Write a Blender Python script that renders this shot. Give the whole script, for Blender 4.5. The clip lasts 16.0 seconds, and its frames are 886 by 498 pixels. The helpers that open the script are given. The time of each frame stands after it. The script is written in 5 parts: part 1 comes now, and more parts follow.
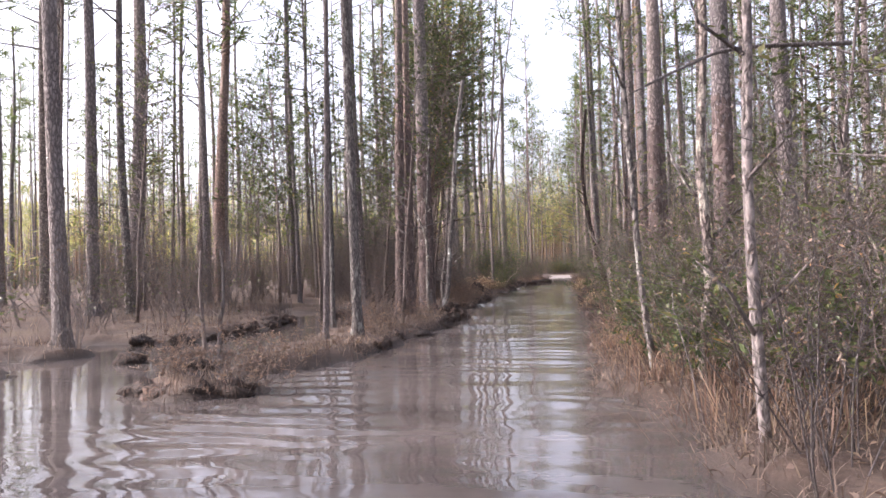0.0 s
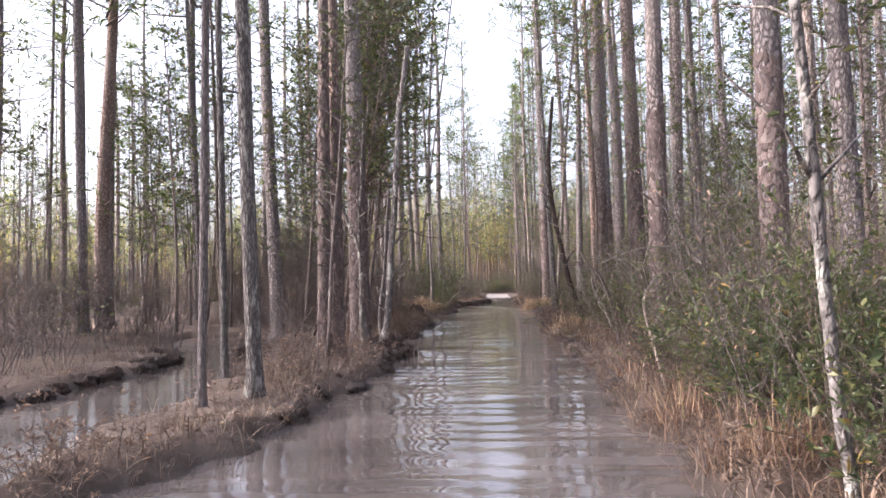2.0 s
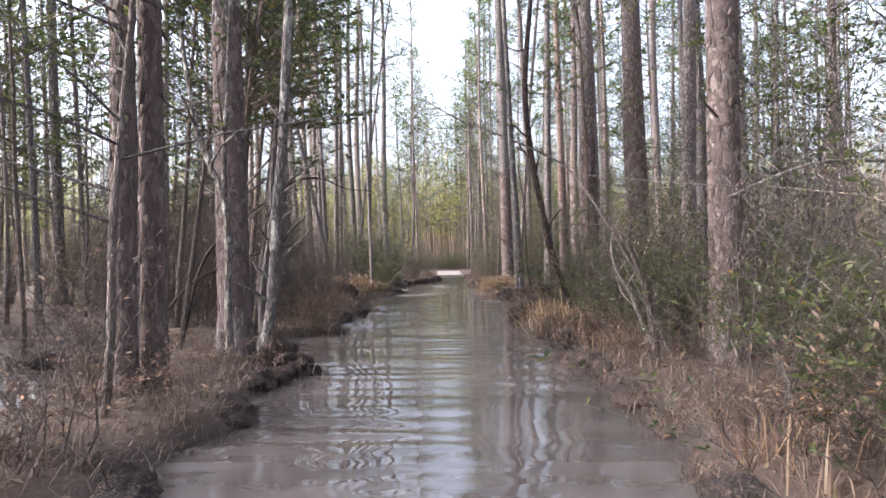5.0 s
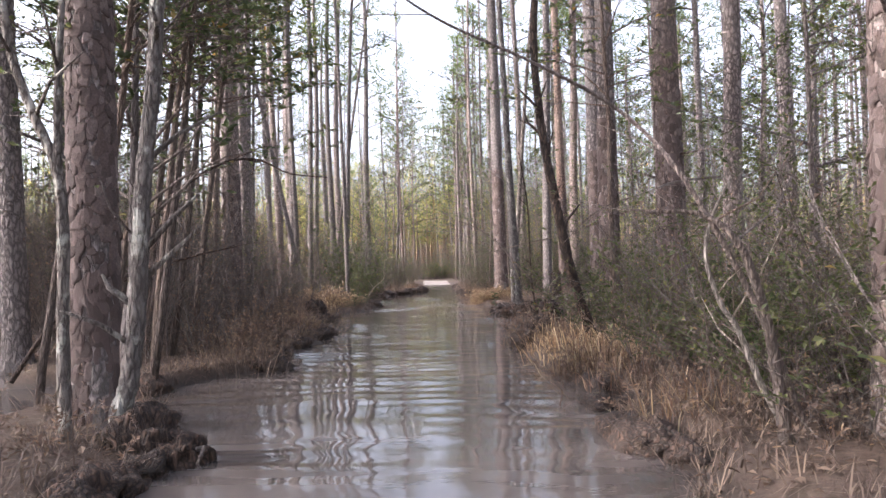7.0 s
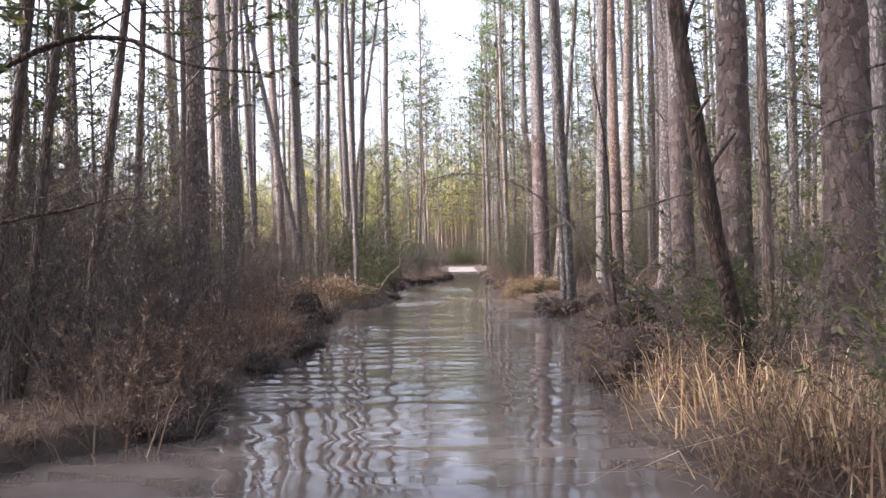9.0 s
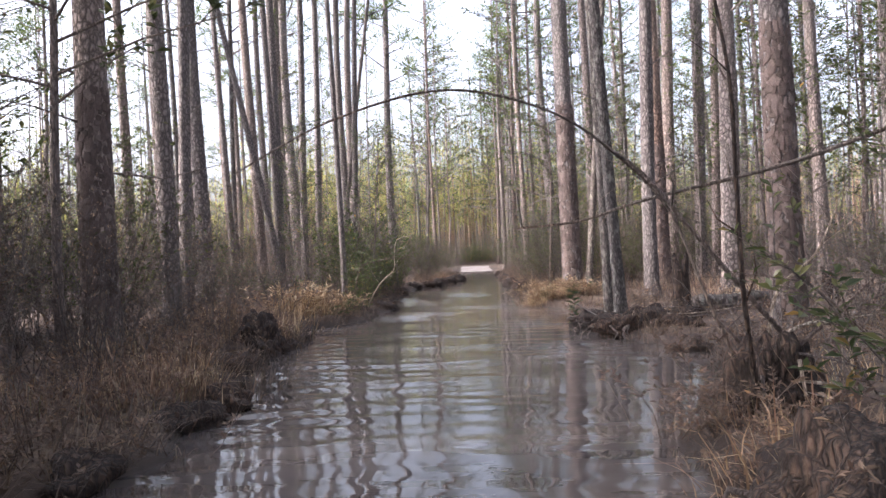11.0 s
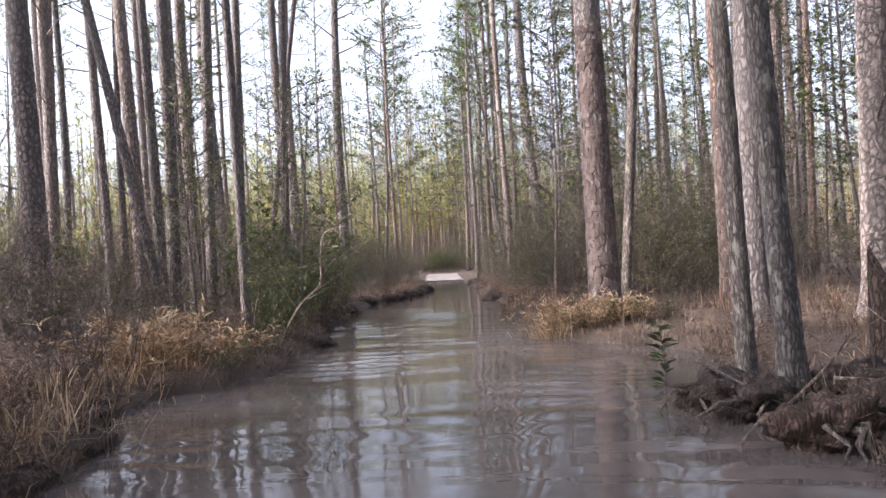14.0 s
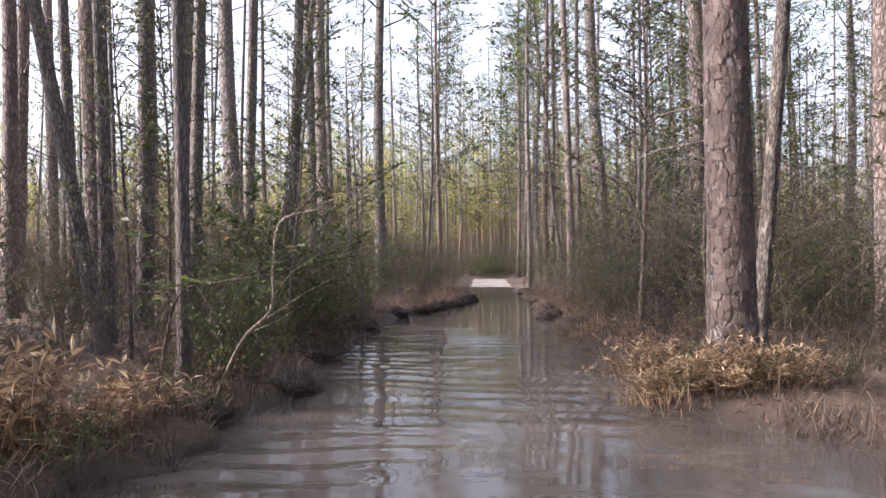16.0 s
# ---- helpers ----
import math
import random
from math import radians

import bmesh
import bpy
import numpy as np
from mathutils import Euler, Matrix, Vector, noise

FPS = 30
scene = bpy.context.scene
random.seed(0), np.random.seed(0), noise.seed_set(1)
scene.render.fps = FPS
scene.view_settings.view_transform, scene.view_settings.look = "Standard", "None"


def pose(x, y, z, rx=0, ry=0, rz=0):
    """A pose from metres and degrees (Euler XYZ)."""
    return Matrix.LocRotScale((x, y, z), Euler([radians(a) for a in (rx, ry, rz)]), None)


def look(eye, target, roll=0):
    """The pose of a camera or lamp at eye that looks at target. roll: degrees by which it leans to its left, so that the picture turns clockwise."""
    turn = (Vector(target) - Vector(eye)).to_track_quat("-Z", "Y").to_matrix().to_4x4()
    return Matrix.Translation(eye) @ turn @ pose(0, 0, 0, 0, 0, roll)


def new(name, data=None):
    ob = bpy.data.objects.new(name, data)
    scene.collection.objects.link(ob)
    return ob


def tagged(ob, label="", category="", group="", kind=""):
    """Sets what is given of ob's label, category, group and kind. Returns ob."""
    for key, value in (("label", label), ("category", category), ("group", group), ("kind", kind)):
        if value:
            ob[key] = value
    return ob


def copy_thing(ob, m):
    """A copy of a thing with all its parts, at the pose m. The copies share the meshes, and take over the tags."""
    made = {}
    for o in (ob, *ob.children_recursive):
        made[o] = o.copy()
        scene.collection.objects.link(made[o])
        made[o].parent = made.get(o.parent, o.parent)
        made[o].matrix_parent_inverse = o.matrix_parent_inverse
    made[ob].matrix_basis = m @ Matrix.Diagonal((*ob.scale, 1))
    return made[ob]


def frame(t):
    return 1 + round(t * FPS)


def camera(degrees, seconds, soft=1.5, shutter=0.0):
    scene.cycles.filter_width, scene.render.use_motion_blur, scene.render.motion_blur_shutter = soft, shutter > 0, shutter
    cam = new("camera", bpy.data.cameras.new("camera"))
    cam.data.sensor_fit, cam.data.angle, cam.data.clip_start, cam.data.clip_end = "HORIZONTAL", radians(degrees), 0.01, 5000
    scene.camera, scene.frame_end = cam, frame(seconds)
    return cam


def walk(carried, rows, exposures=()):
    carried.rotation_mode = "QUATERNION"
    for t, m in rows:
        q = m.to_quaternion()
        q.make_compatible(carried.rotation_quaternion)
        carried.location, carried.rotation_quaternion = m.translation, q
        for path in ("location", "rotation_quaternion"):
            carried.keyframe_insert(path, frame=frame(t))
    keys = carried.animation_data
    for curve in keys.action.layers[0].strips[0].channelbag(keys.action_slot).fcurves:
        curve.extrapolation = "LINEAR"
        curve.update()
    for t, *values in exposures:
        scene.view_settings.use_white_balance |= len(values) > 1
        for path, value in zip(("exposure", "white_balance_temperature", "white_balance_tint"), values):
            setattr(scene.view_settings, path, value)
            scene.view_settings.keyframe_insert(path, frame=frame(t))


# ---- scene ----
# seconds, place in metres, turn in degrees
PATH = [
    (0.0, -0.000, 0.000, 1.287, 91.43, 1.26, 8.99),
    (0.5, -0.346, 1.185, 1.288, 91.56, 0.65, 9.55),
    (1.0, -0.596, 2.255, 1.270, 91.24, 1.36, 9.37),
    (1.5, -0.717, 3.181, 1.324, 91.24, 0.86, 6.73),
    (2.0, -0.848, 4.223, 1.348, 92.71, 1.41, 3.51),
    (2.5, -0.955, 5.298, 1.309, 93.04, 0.93, 2.41),
    (3.0, -0.961, 6.270, 1.293, 92.59, 1.13, 1.31),
    (3.5, -0.970, 7.212, 1.305, 92.59, 1.19, -0.77),
    (4.0, -0.972, 8.174, 1.303, 91.28, 0.83, -1.08),
    (4.2, -0.949, 8.543, 1.289, 90.55, 1.03, -0.85),
    (6.3, -0.762, 11.785, 1.307, 91.38, 1.20, 0.03),
    (6.5, -0.757, 12.164, 1.310, 91.39, 1.24, -0.19),
    (7.0, -0.730, 13.152, 1.313, 91.47, 1.37, -1.25),
    (7.5, -0.746, 14.270, 1.321, 91.51, 0.99, -2.16),
    (8.0, -0.760, 15.472, 1.306, 90.71, 0.66, -1.17),
    (8.5, -0.764, 16.636, 1.285, 90.12, 0.89, -1.32),
    (9.0, -0.746, 17.679, 1.295, 90.38, 1.06, 0.69),
    (9.2, -0.737, 18.080, 1.286, 90.69, 1.62, 1.37),
    (11.3, -0.602, 22.301, 1.329, 90.07, 2.41, 1.74),
    (11.5, -0.621, 22.697, 1.339, 89.85, 2.66, 0.46),
    (12.0, -0.671, 23.701, 1.349, 89.48, 2.10, -2.68),
    (12.5, -0.700, 24.861, 1.337, 89.59, 2.76, -3.11),
    (13.0, -0.749, 26.016, 1.306, 91.35, 2.83, -2.37),
    (13.5, -0.769, 27.101, 1.272, 91.43, 2.79, -2.17),
    (14.0, -0.796, 28.133, 1.244, 90.72, 2.94, -1.07),
    (14.5, -0.817, 29.116, 1.262, 91.04, 1.65, -0.41),
    (15.0, -0.734, 30.131, 1.246, 89.96, 0.48, 1.42),
    (15.5, -0.707, 31.105, 1.266, 90.10, 0.31, 1.63),
    (16.0, -0.671, 31.990, 1.335, 90.95, 0.30, 2.72),
]
cam = camera(61.9, 16.0, 1.45)
walk(cam, [(row[0], pose(*row[1:])) for row in PATH], [(0.0, 2.28, 6070, 23), (2.0, 2.34, 5960, 21), (3.5, 2.39, 5640, 14), (6.5, 2.42, 5960, 18), (9.5, 2.48, 5920, 19), (11.3, 2.32, 5920, 18), (12.5, 2.36, 5970, 18), (14.0, 2.18, 5870, 18), (15.0, 1.99, 5890, 18), (16.0, 2.03, 5970, 19)])

# ---- light ----
SUN_AZ, SUN_EL = 262.0, 25.0          # towards the sun: degrees clockwise from +y, and above the horizon
world = bpy.data.worlds.new("winter_sky")
scene.world = world
world.use_nodes = True
wn = world.node_tree.nodes
sky = wn.new("ShaderNodeTexSky")
sky.sky_type = "NISHITA"
sky.sun_disc = False
sky.sun_elevation = radians(SUN_EL)
sky.sun_rotation = radians(SUN_AZ)
sky.dust_density = 7.0
sky.air_density = 1.0
wn["Background"].inputs["Strength"].default_value = 0.15
haze = wn.new("ShaderNodeHueSaturation")
haze.inputs["Saturation"].default_value = 0.42          # thin white winter cloud
world.node_tree.links.new(sky.outputs["Color"], haze.inputs["Color"])
world.node_tree.links.new(haze.outputs["Color"], wn["Background"].inputs["Color"])
sun_dir = Vector((math.sin(radians(SUN_AZ)) * math.cos(radians(SUN_EL)), math.cos(radians(SUN_AZ)) * math.cos(radians(SUN_EL)), math.sin(radians(SUN_EL))))
sun = new("sun", bpy.data.lights.new("sun", "SUN"))
sun.data.energy, sun.data.angle, sun.data.color = 1.25, radians(1.5), (1.0, 0.88, 0.72)
sun.matrix_world = look(sun_dir * 60, (0, 0, 0))


# ---- materials ----
def nodes_of(name):
    m = bpy.data.materials.new(name)
    m.use_nodes = True
    return m, m.node_tree.nodes, m.node_tree.links, m.node_tree.nodes["Principled BSDF"]


def ramp(nodes, stops):
    r = nodes.new("ShaderNodeValToRGB")
    while len(r.color_ramp.elements) < len(stops):
        r.color_ramp.elements.new(0.5)
    for e, (p, c) in zip(r.color_ramp.elements, stops):
        e.position, e.color = p, (*c, 1)
    return r


def coords(nodes, links, scale, kind="Object"):
    tc, mp = nodes.new("ShaderNodeTexCoord"), nodes.new("ShaderNodeMapping")
    mp.inputs["Scale"].default_value = scale
    links.new(tc.outputs[kind], mp.inputs["Vector"])
    return mp.outputs["Vector"]


def noise_tex(nodes, links, vec, scale, detail=4.0, rough=0.6):
    n = nodes.new("ShaderNodeTexNoise")
    n.inputs["Scale"].default_value, n.inputs["Detail"].default_value, n.inputs["Roughness"].default_value = scale, detail, rough
    links.new(vec, n.inputs["Vector"])
    return n


def mix(nodes, links, fac, a, b, kind="MIX"):
    m = nodes.new("ShaderNodeMix")
    m.data_type, m.blend_type = "RGBA", kind
    for sock, v in ((m.inputs[0], fac), (m.inputs[6], a), (m.inputs[7], b)):
        if isinstance(v, (int, float)):
            sock.default_value = v
        elif isinstance(v, tuple):
            sock.default_value = (*v, 1)
        else:
            links.new(v, sock)
    return m.outputs[2]


def bump(nodes, links, bsdf, height, strength, dist):
    b = nodes.new("ShaderNodeBump")
    b.inputs["Strength"].default_value, b.inputs["Distance"].default_value = strength, dist
    links.new(height, b.inputs["Height"])
    links.new(b.outputs["Normal"], bsdf.inputs["Normal"])


def bark_material(name, dark, mid, light, stretch=(9, 9, 2.2), lichen=0.0, weathered=0.5):
    """Plated bark: fissures, plate tone, weathered blotches, a shift from tree to tree."""
    m, n, l, bsdf = nodes_of(name)
    vec = coords(n, l, stretch)
    wob = noise_tex(n, l, vec, 1.3, 3)
    add = n.new("ShaderNodeVectorMath")
    add.operation = "ADD"
    l.new(vec, add.inputs[0])
    l.new(wob.outputs["Color"], add.inputs[1])
    vor = n.new("ShaderNodeTexVoronoi")
    vor.feature = "DISTANCE_TO_EDGE"
    vor.inputs["Scale"].default_value = 1.6
    l.new(add.outputs[0], vor.inputs["Vector"])
    crack = ramp(n, [(0.0, (0, 0, 0)), (0.3, (1, 1, 1))])
    l.new(vor.outputs["Distance"], crack.inputs["Fac"])
    grain = noise_tex(n, l, vec, 5, 6, 0.7)
    tone = ramp(n, [(0.3, mid), (0.7, light)])
    l.new(grain.outputs["Fac"], tone.inputs["Fac"])
    col = mix(n, l, crack.outputs["Color"], dark, tone.outputs["Color"])
    blot = noise_tex(n, l, coords(n, l, (0.9, 0.9, 0.35)), 1.0, 4)
    br = ramp(n, [(0.42, (0, 0, 0)), (0.62, (1, 1, 1))])
    l.new(blot.outputs["Fac"], br.inputs["Fac"])
    grey = mix(n, l, weathered, col, (0.21, 0.192, 0.18))
    col = mix(n, l, br.outputs["Color"], col, grey)
    if lichen:
        ln = noise_tex(n, l, coords(n, l, (4, 4, 3)), 1.6, 5)
        lr = ramp(n, [(0.55, (0, 0, 0)), (0.63, (lichen, lichen, lichen))])
        l.new(ln.outputs["Fac"], lr.inputs["Fac"])
        col = mix(n, l, lr.outputs["Color"], col, (0.46, 0.46, 0.41))
    info = n.new("ShaderNodeObjectInfo")
    vr = ramp(n, [(0.0, (0.72, 0.70, 0.70)), (0.5, (1.0, 0.97, 0.95)), (1.0, (1.25, 1.12, 1.02))])
    l.new(info.outputs["Random"], vr.inputs["Fac"])
    col = mix(n, l, 1.0, col, vr.outputs["Color"], "MULTIPLY")
    l.new(col, bsdf.inputs["Base Color"])
    bsdf.inputs["Roughness"].default_value = 0.92
    hm = n.new("ShaderNodeMath")
    hm.operation = "MULTIPLY_ADD"
    hm.inputs[1].default_value = 0.35
    l.new(grain.outputs["Fac"], hm.inputs[0])
    l.new(crack.outputs["Color"], hm.inputs[2])
    bump(n, l, bsdf, hm.outputs[0], 0.9, 0.02)
    return m


def leaf_material(name, stops, trans=0.35, rough=0.5):
    """Leaves: tone by clump and by plant, with light passing through."""
    m, n, l, bsdf = nodes_of(name)
    geo = n.new("ShaderNodeNewGeometry")
    r = ramp(n, stops)
    l.new(geo.outputs["Random Per Island"], r.inputs["Fac"])
    info = n.new("ShaderNodeObjectInfo")
    vr = ramp(n, [(0.0, (0.75, 0.78, 0.75)), (1.0, (1.2, 1.15, 1.05))])
    l.new(info.outputs["Random"], vr.inputs["Fac"])
    col = mix(n, l, 1.0, r.outputs["Color"], vr.outputs["Color"], "MULTIPLY")
    patch = noise_tex(n, l, coords(n, l, (1, 1, 1)), 0.6, 3)
    pr = ramp(n, [(0.35, (0.8, 0.8, 0.8)), (0.7, (1.15, 1.12, 1.0))])
    l.new(patch.outputs["Fac"], pr.inputs["Fac"])
    col = mix(n, l, 1.0, col, pr.outputs["Color"], "MULTIPLY")
    l.new(col, bsdf.inputs["Base Color"])
    bsdf.inputs["Roughness"].default_value = rough
    if trans:
        tr = n.new("ShaderNodeBsdfTranslucent")
        l.new(col, tr.inputs["Color"])
        ms = n.new("ShaderNodeMixShader")
        ms.inputs[0].default_value = trans
        l.new(bsdf.outputs[0], ms.inputs[1])
        l.new(tr.outputs[0], ms.inputs[2])
        l.new(ms.outputs[0], n["Material Output"].inputs["Surface"])
    return m


PINE_BARK = bark_material("pine_bark", (0.078, 0.066, 0.063), (0.215, 0.184, 0.176), (0.36, 0.318, 0.306), (9, 9, 4.6))
RED_BARK = bark_material("reddish_pine_bark", (0.07, 0.051, 0.045), (0.19, 0.137, 0.118), (0.32, 0.245, 0.215), (9, 9, 4.6))
# sunlight on the far stems is put into this paler, oranger bark
SUNLIT_BARK = bark_material("sunlit_far_pine_bark", (0.12, 0.08, 0.055), (0.27, 0.19, 0.13), (0.42, 0.31, 0.22), (9, 9, 3), 0.0, 0.3)
GREY_BARK = bark_material("grey_bark", (0.052, 0.046, 0.043), (0.145, 0.128, 0.12), (0.255, 0.232, 0.218), (10, 10, 5.5), 0.5, 0.25)
LICHEN_BARK = bark_material("lichen_white_bark", (0.075, 0.062, 0.054), (0.16, 0.137, 0.12), (0.29, 0.265, 0.24), (12, 12, 4.0), 0.75)
DARK_WOOD = bark_material("wet_rotten_wood", (0.018, 0.012, 0.009), (0.066, 0.042, 0.031), (0.125, 0.08, 0.057), (14, 14, 4), 0.0, 0.06)
TWIG = bark_material("grey_twig_bark", (0.085, 0.07, 0.066), (0.165, 0.138, 0.128), (0.265, 0.228, 0.215), (20, 20, 5))
DEAD_WOOD = bark_material("bleached_dead_wood", (0.15, 0.127, 0.105), (0.33, 0.295, 0.25), (0.52, 0.475, 0.41), (22, 22, 4))
STRAW_STEM = bark_material("straw_stalk", (0.16, 0.11, 0.07), (0.3, 0.21, 0.14), (0.45, 0.34, 0.24), (30, 30, 5))
BROWN_STEM = bark_material("brown_stem_bark", (0.065, 0.047, 0.038), (0.16, 0.118, 0.095), (0.26, 0.205, 0.168), (20, 20, 4))
NEEDLES = leaf_material("pine_needles", [(0.0, (0.055, 0.085, 0.028)), (0.5, (0.095, 0.135, 0.04)), (1.0, (0.17, 0.19, 0.06))], 0.52, 0.5)
OLIVE = leaf_material("olive_shrub_leaf", [(0.0, (0.06, 0.075, 0.033)), (0.6, (0.105, 0.125, 0.05)), (1.0, (0.18, 0.17, 0.075))], 0.45, 0.45)
FRESH = leaf_material("fresh_green_leaf", [(0.0, (0.058, 0.082, 0.036)), (0.6, (0.108, 0.138, 0.058)), (0.93, (0.2, 0.21, 0.09)), (1.0, (0.42, 0.25, 0.075))], 0.5, 0.4)
# lighter and yellower than NEEDLES: the distant sunlight is carried in the colour
SUNLIT_YOUNG = leaf_material("sunlit_young_needles", [(0.0, (0.15, 0.165, 0.06)), (0.5, (0.27, 0.27, 0.1)), (1.0, (0.46, 0.41, 0.16))], 0.58, 0.5)
DRY_LEAF = leaf_material("dry_brown_leaf", [(0.0, (0.12, 0.08, 0.066)), (0.6, (0.215, 0.148, 0.12)), (0.92, (0.3, 0.215, 0.168)), (1.0, (0.4, 0.24, 0.14))], 0.25, 0.7)
GLOSSY = leaf_material("glossy_dark_leaf", [(0.0, (0.025, 0.05, 0.018)), (0.7, (0.05, 0.09, 0.03)), (1.0, (0.1, 0.14, 0.05))], 0.25, 0.3)
STRAW = leaf_material("straw_grass", [(0.0, (0.18, 0.11, 0.072)), (0.45, (0.36, 0.24, 0.158)), (0.8, (0.57, 0.44, 0.31)), (0.97, (0.68, 0.57, 0.43)), (1.0, (0.22, 0.21, 0.1))], 0.3, 0.65)
RUST_GRASS = leaf_material("rusty_dead_grass", [(0.0, (0.115, 0.07, 0.055)), (0.55, (0.225, 0.142, 0.108)), (0.9, (0.4, 0.29, 0.22)), (1.0, (0.14, 0.15, 0.07))], 0.3, 0.65)
DULL_GRASS = leaf_material("dull_dead_grass", [(0.0, (0.092, 0.066, 0.058)), (0.6, (0.172, 0.127, 0.11)), (1.0, (0.285, 0.222, 0.185))], 0.25, 0.75)


def plate_material():
    """Flat scales of pine bark, each with its own tone from pinkish grey to brown."""
    m, n, l, bsdf = nodes_of("bark_scale")
    info = n.new("ShaderNodeObjectInfo")
    geo = n.new("ShaderNodeNewGeometry")
    pick = n.new("ShaderNodeMath")
    pick.operation = "FRACT"
    total = n.new("ShaderNodeMath")
    l.new(info.outputs["Random"], total.inputs[0])
    l.new(geo.outputs["Random Per Island"], total.inputs[1])
    l.new(total.outputs[0], pick.inputs[0])
    tone = ramp(n, [(0.0, (0.075, 0.056, 0.05)), (0.45, (0.115, 0.085, 0.076)), (0.85, (0.152, 0.116, 0.105)), (1.0, (0.2, 0.16, 0.146))])
    l.new(pick.outputs[0], tone.inputs["Fac"])
    vec = coords(n, l, (1, 1, 1))
    g = noise_tex(n, l, vec, 55, 5, 0.7)
    gr = ramp(n, [(0.3, (0.6, 0.58, 0.56)), (0.7, (1.25, 1.22, 1.2))])
    l.new(g.outputs["Fac"], gr.inputs["Fac"])
    l.new(mix(n, l, 1.0, tone.outputs["Color"], gr.outputs["Color"], "MULTIPLY"), bsdf.inputs["Base Color"])
    bsdf.inputs["Roughness"].default_value = 0.9
    bump(n, l, bsdf, g.outputs["Fac"], 0.7, 0.006)
    return m


SCALE = plate_material()


def ground_material():
    m, n, l, bsdf = nodes_of("leaf_litter_ground")
    vec = coords(n, l, (1, 1, 1))
    a = noise_tex(n, l, vec, 0.5, 5)
    b = noise_tex(n, l, vec, 14, 6, 0.75)
    ra = ramp(n, [(0.3, (0.075, 0.053, 0.043)), (0.55, (0.14, 0.1, 0.078)), (0.75, (0.19, 0.148, 0.105))])
    rb = ramp(n, [(0.3, (0.45, 0.42, 0.4)), (0.7, (1.35, 1.3, 1.2))])
    l.new(a.outputs["Fac"], ra.inputs["Fac"])
    l.new(b.outputs["Fac"], rb.inputs["Fac"])
    col = mix(n, l, 1.0, ra.outputs["Color"], rb.outputs["Color"], "MULTIPLY")
    # soaked soil along the waterline
    sep = n.new("ShaderNodeSeparateXYZ")
    geo = n.new("ShaderNodeNewGeometry")
    l.new(geo.outputs["Position"], sep.inputs[0])
    mr = n.new("ShaderNodeMapRange")
    mr.inputs[1].default_value, mr.inputs[2].default_value = 0.02, 0.17
    l.new(sep.outputs["Z"], mr.inputs[0])
    col = mix(n, l, mr.outputs[0], (0.05, 0.034, 0.025), col)
    l.new(col, bsdf.inputs["Base Color"])
    rr = n.new("ShaderNodeMapRange")
    rr.inputs[3].default_value, rr.inputs[4].default_value = 0.72, 0.95
    l.new(mr.outputs[0], rr.inputs[0])
    l.new(rr.outputs[0], bsdf.inputs["Roughness"])
    bump(n, l, bsdf, b.outputs["Fac"], 0.8, 0.05)
    return m


def sand_material():
    m, n, l, bsdf = nodes_of("pale_sand")
    vec = coords(n, l, (1, 1, 1))
    a = noise_tex(n, l, vec, 1.1, 5)
    r = ramp(n, [(0.3, (0.25, 0.21, 0.185)), (0.7, (0.4, 0.345, 0.31))])
    l.new(a.outputs["Fac"], r.inputs["Fac"])
    l.new(r.outputs["Color"], bsdf.inputs["Base Color"])
    bsdf.inputs["Roughness"].default_value = 0.85
    b = noise_tex(n, l, vec, 9, 4)
    bump(n, l, bsdf, b.outputs["Fac"], 0.5, 0.05)
    return m


def water_material():
    """Silty brown water with a mirror surface and slow cross ripples."""
    m, n, l, bsdf = nodes_of("muddy_water")
    vec = coords(n, l, (1, 1, 1))
    a = noise_tex(n, l, vec, 0.7, 4)
    r = ramp(n, [(0.3, (0.06, 0.05, 0.045)), (0.72, (0.135, 0.114, 0.105))])
    l.new(a.outputs["Fac"], r.inputs["Fac"])
    l.new(r.outputs["Color"], bsdf.inputs["Base Color"])
    # stirred water is ruffled in patches, the far reach lies still
    ruffle = noise_tex(n, l, coords(n, l, (0.5, 1.3, 1)), 0.9, 3)
    rr = ramp(n, [(0.42, (0.012, 0.012, 0.012)), (0.68, (0.07, 0.07, 0.07))])
    l.new(ruffle.outputs["Fac"], rr.inputs["Fac"])
    sep, reach = n.new("ShaderNodeSeparateXYZ"), n.new("ShaderNodeMapRange")
    l.new(vec, sep.inputs[0])
    reach.inputs[1].default_value, reach.inputs[2].default_value = 48.0, 36.0
    l.new(sep.outputs["Y"], reach.inputs[0])
    l.new(mix(n, l, reach.outputs[0], (0.01, 0.01, 0.01), rr.outputs["Color"]), bsdf.inputs["Roughness"])
    bsdf.inputs["IOR"].default_value = 1.36
    big = noise_tex(n, l, coords(n, l, (0.55, 2.2, 1)), 1.6, 2, 0.5)
    small = noise_tex(n, l, coords(n, l, (1.6, 4.2, 1)), 2.6, 2, 0.5)
    s = n.new("ShaderNodeMath")
    s.operation = "MULTIPLY_ADD"
    s.inputs[1].default_value = 0.35
    l.new(small.outputs["Fac"], s.inputs[0])
    l.new(big.outputs["Fac"], s.inputs[2])
    bump(n, l, bsdf, s.outputs[0], 0.08, 0.05)
    return m


GROUND, SAND, WATER = ground_material(), sand_material(), water_material()


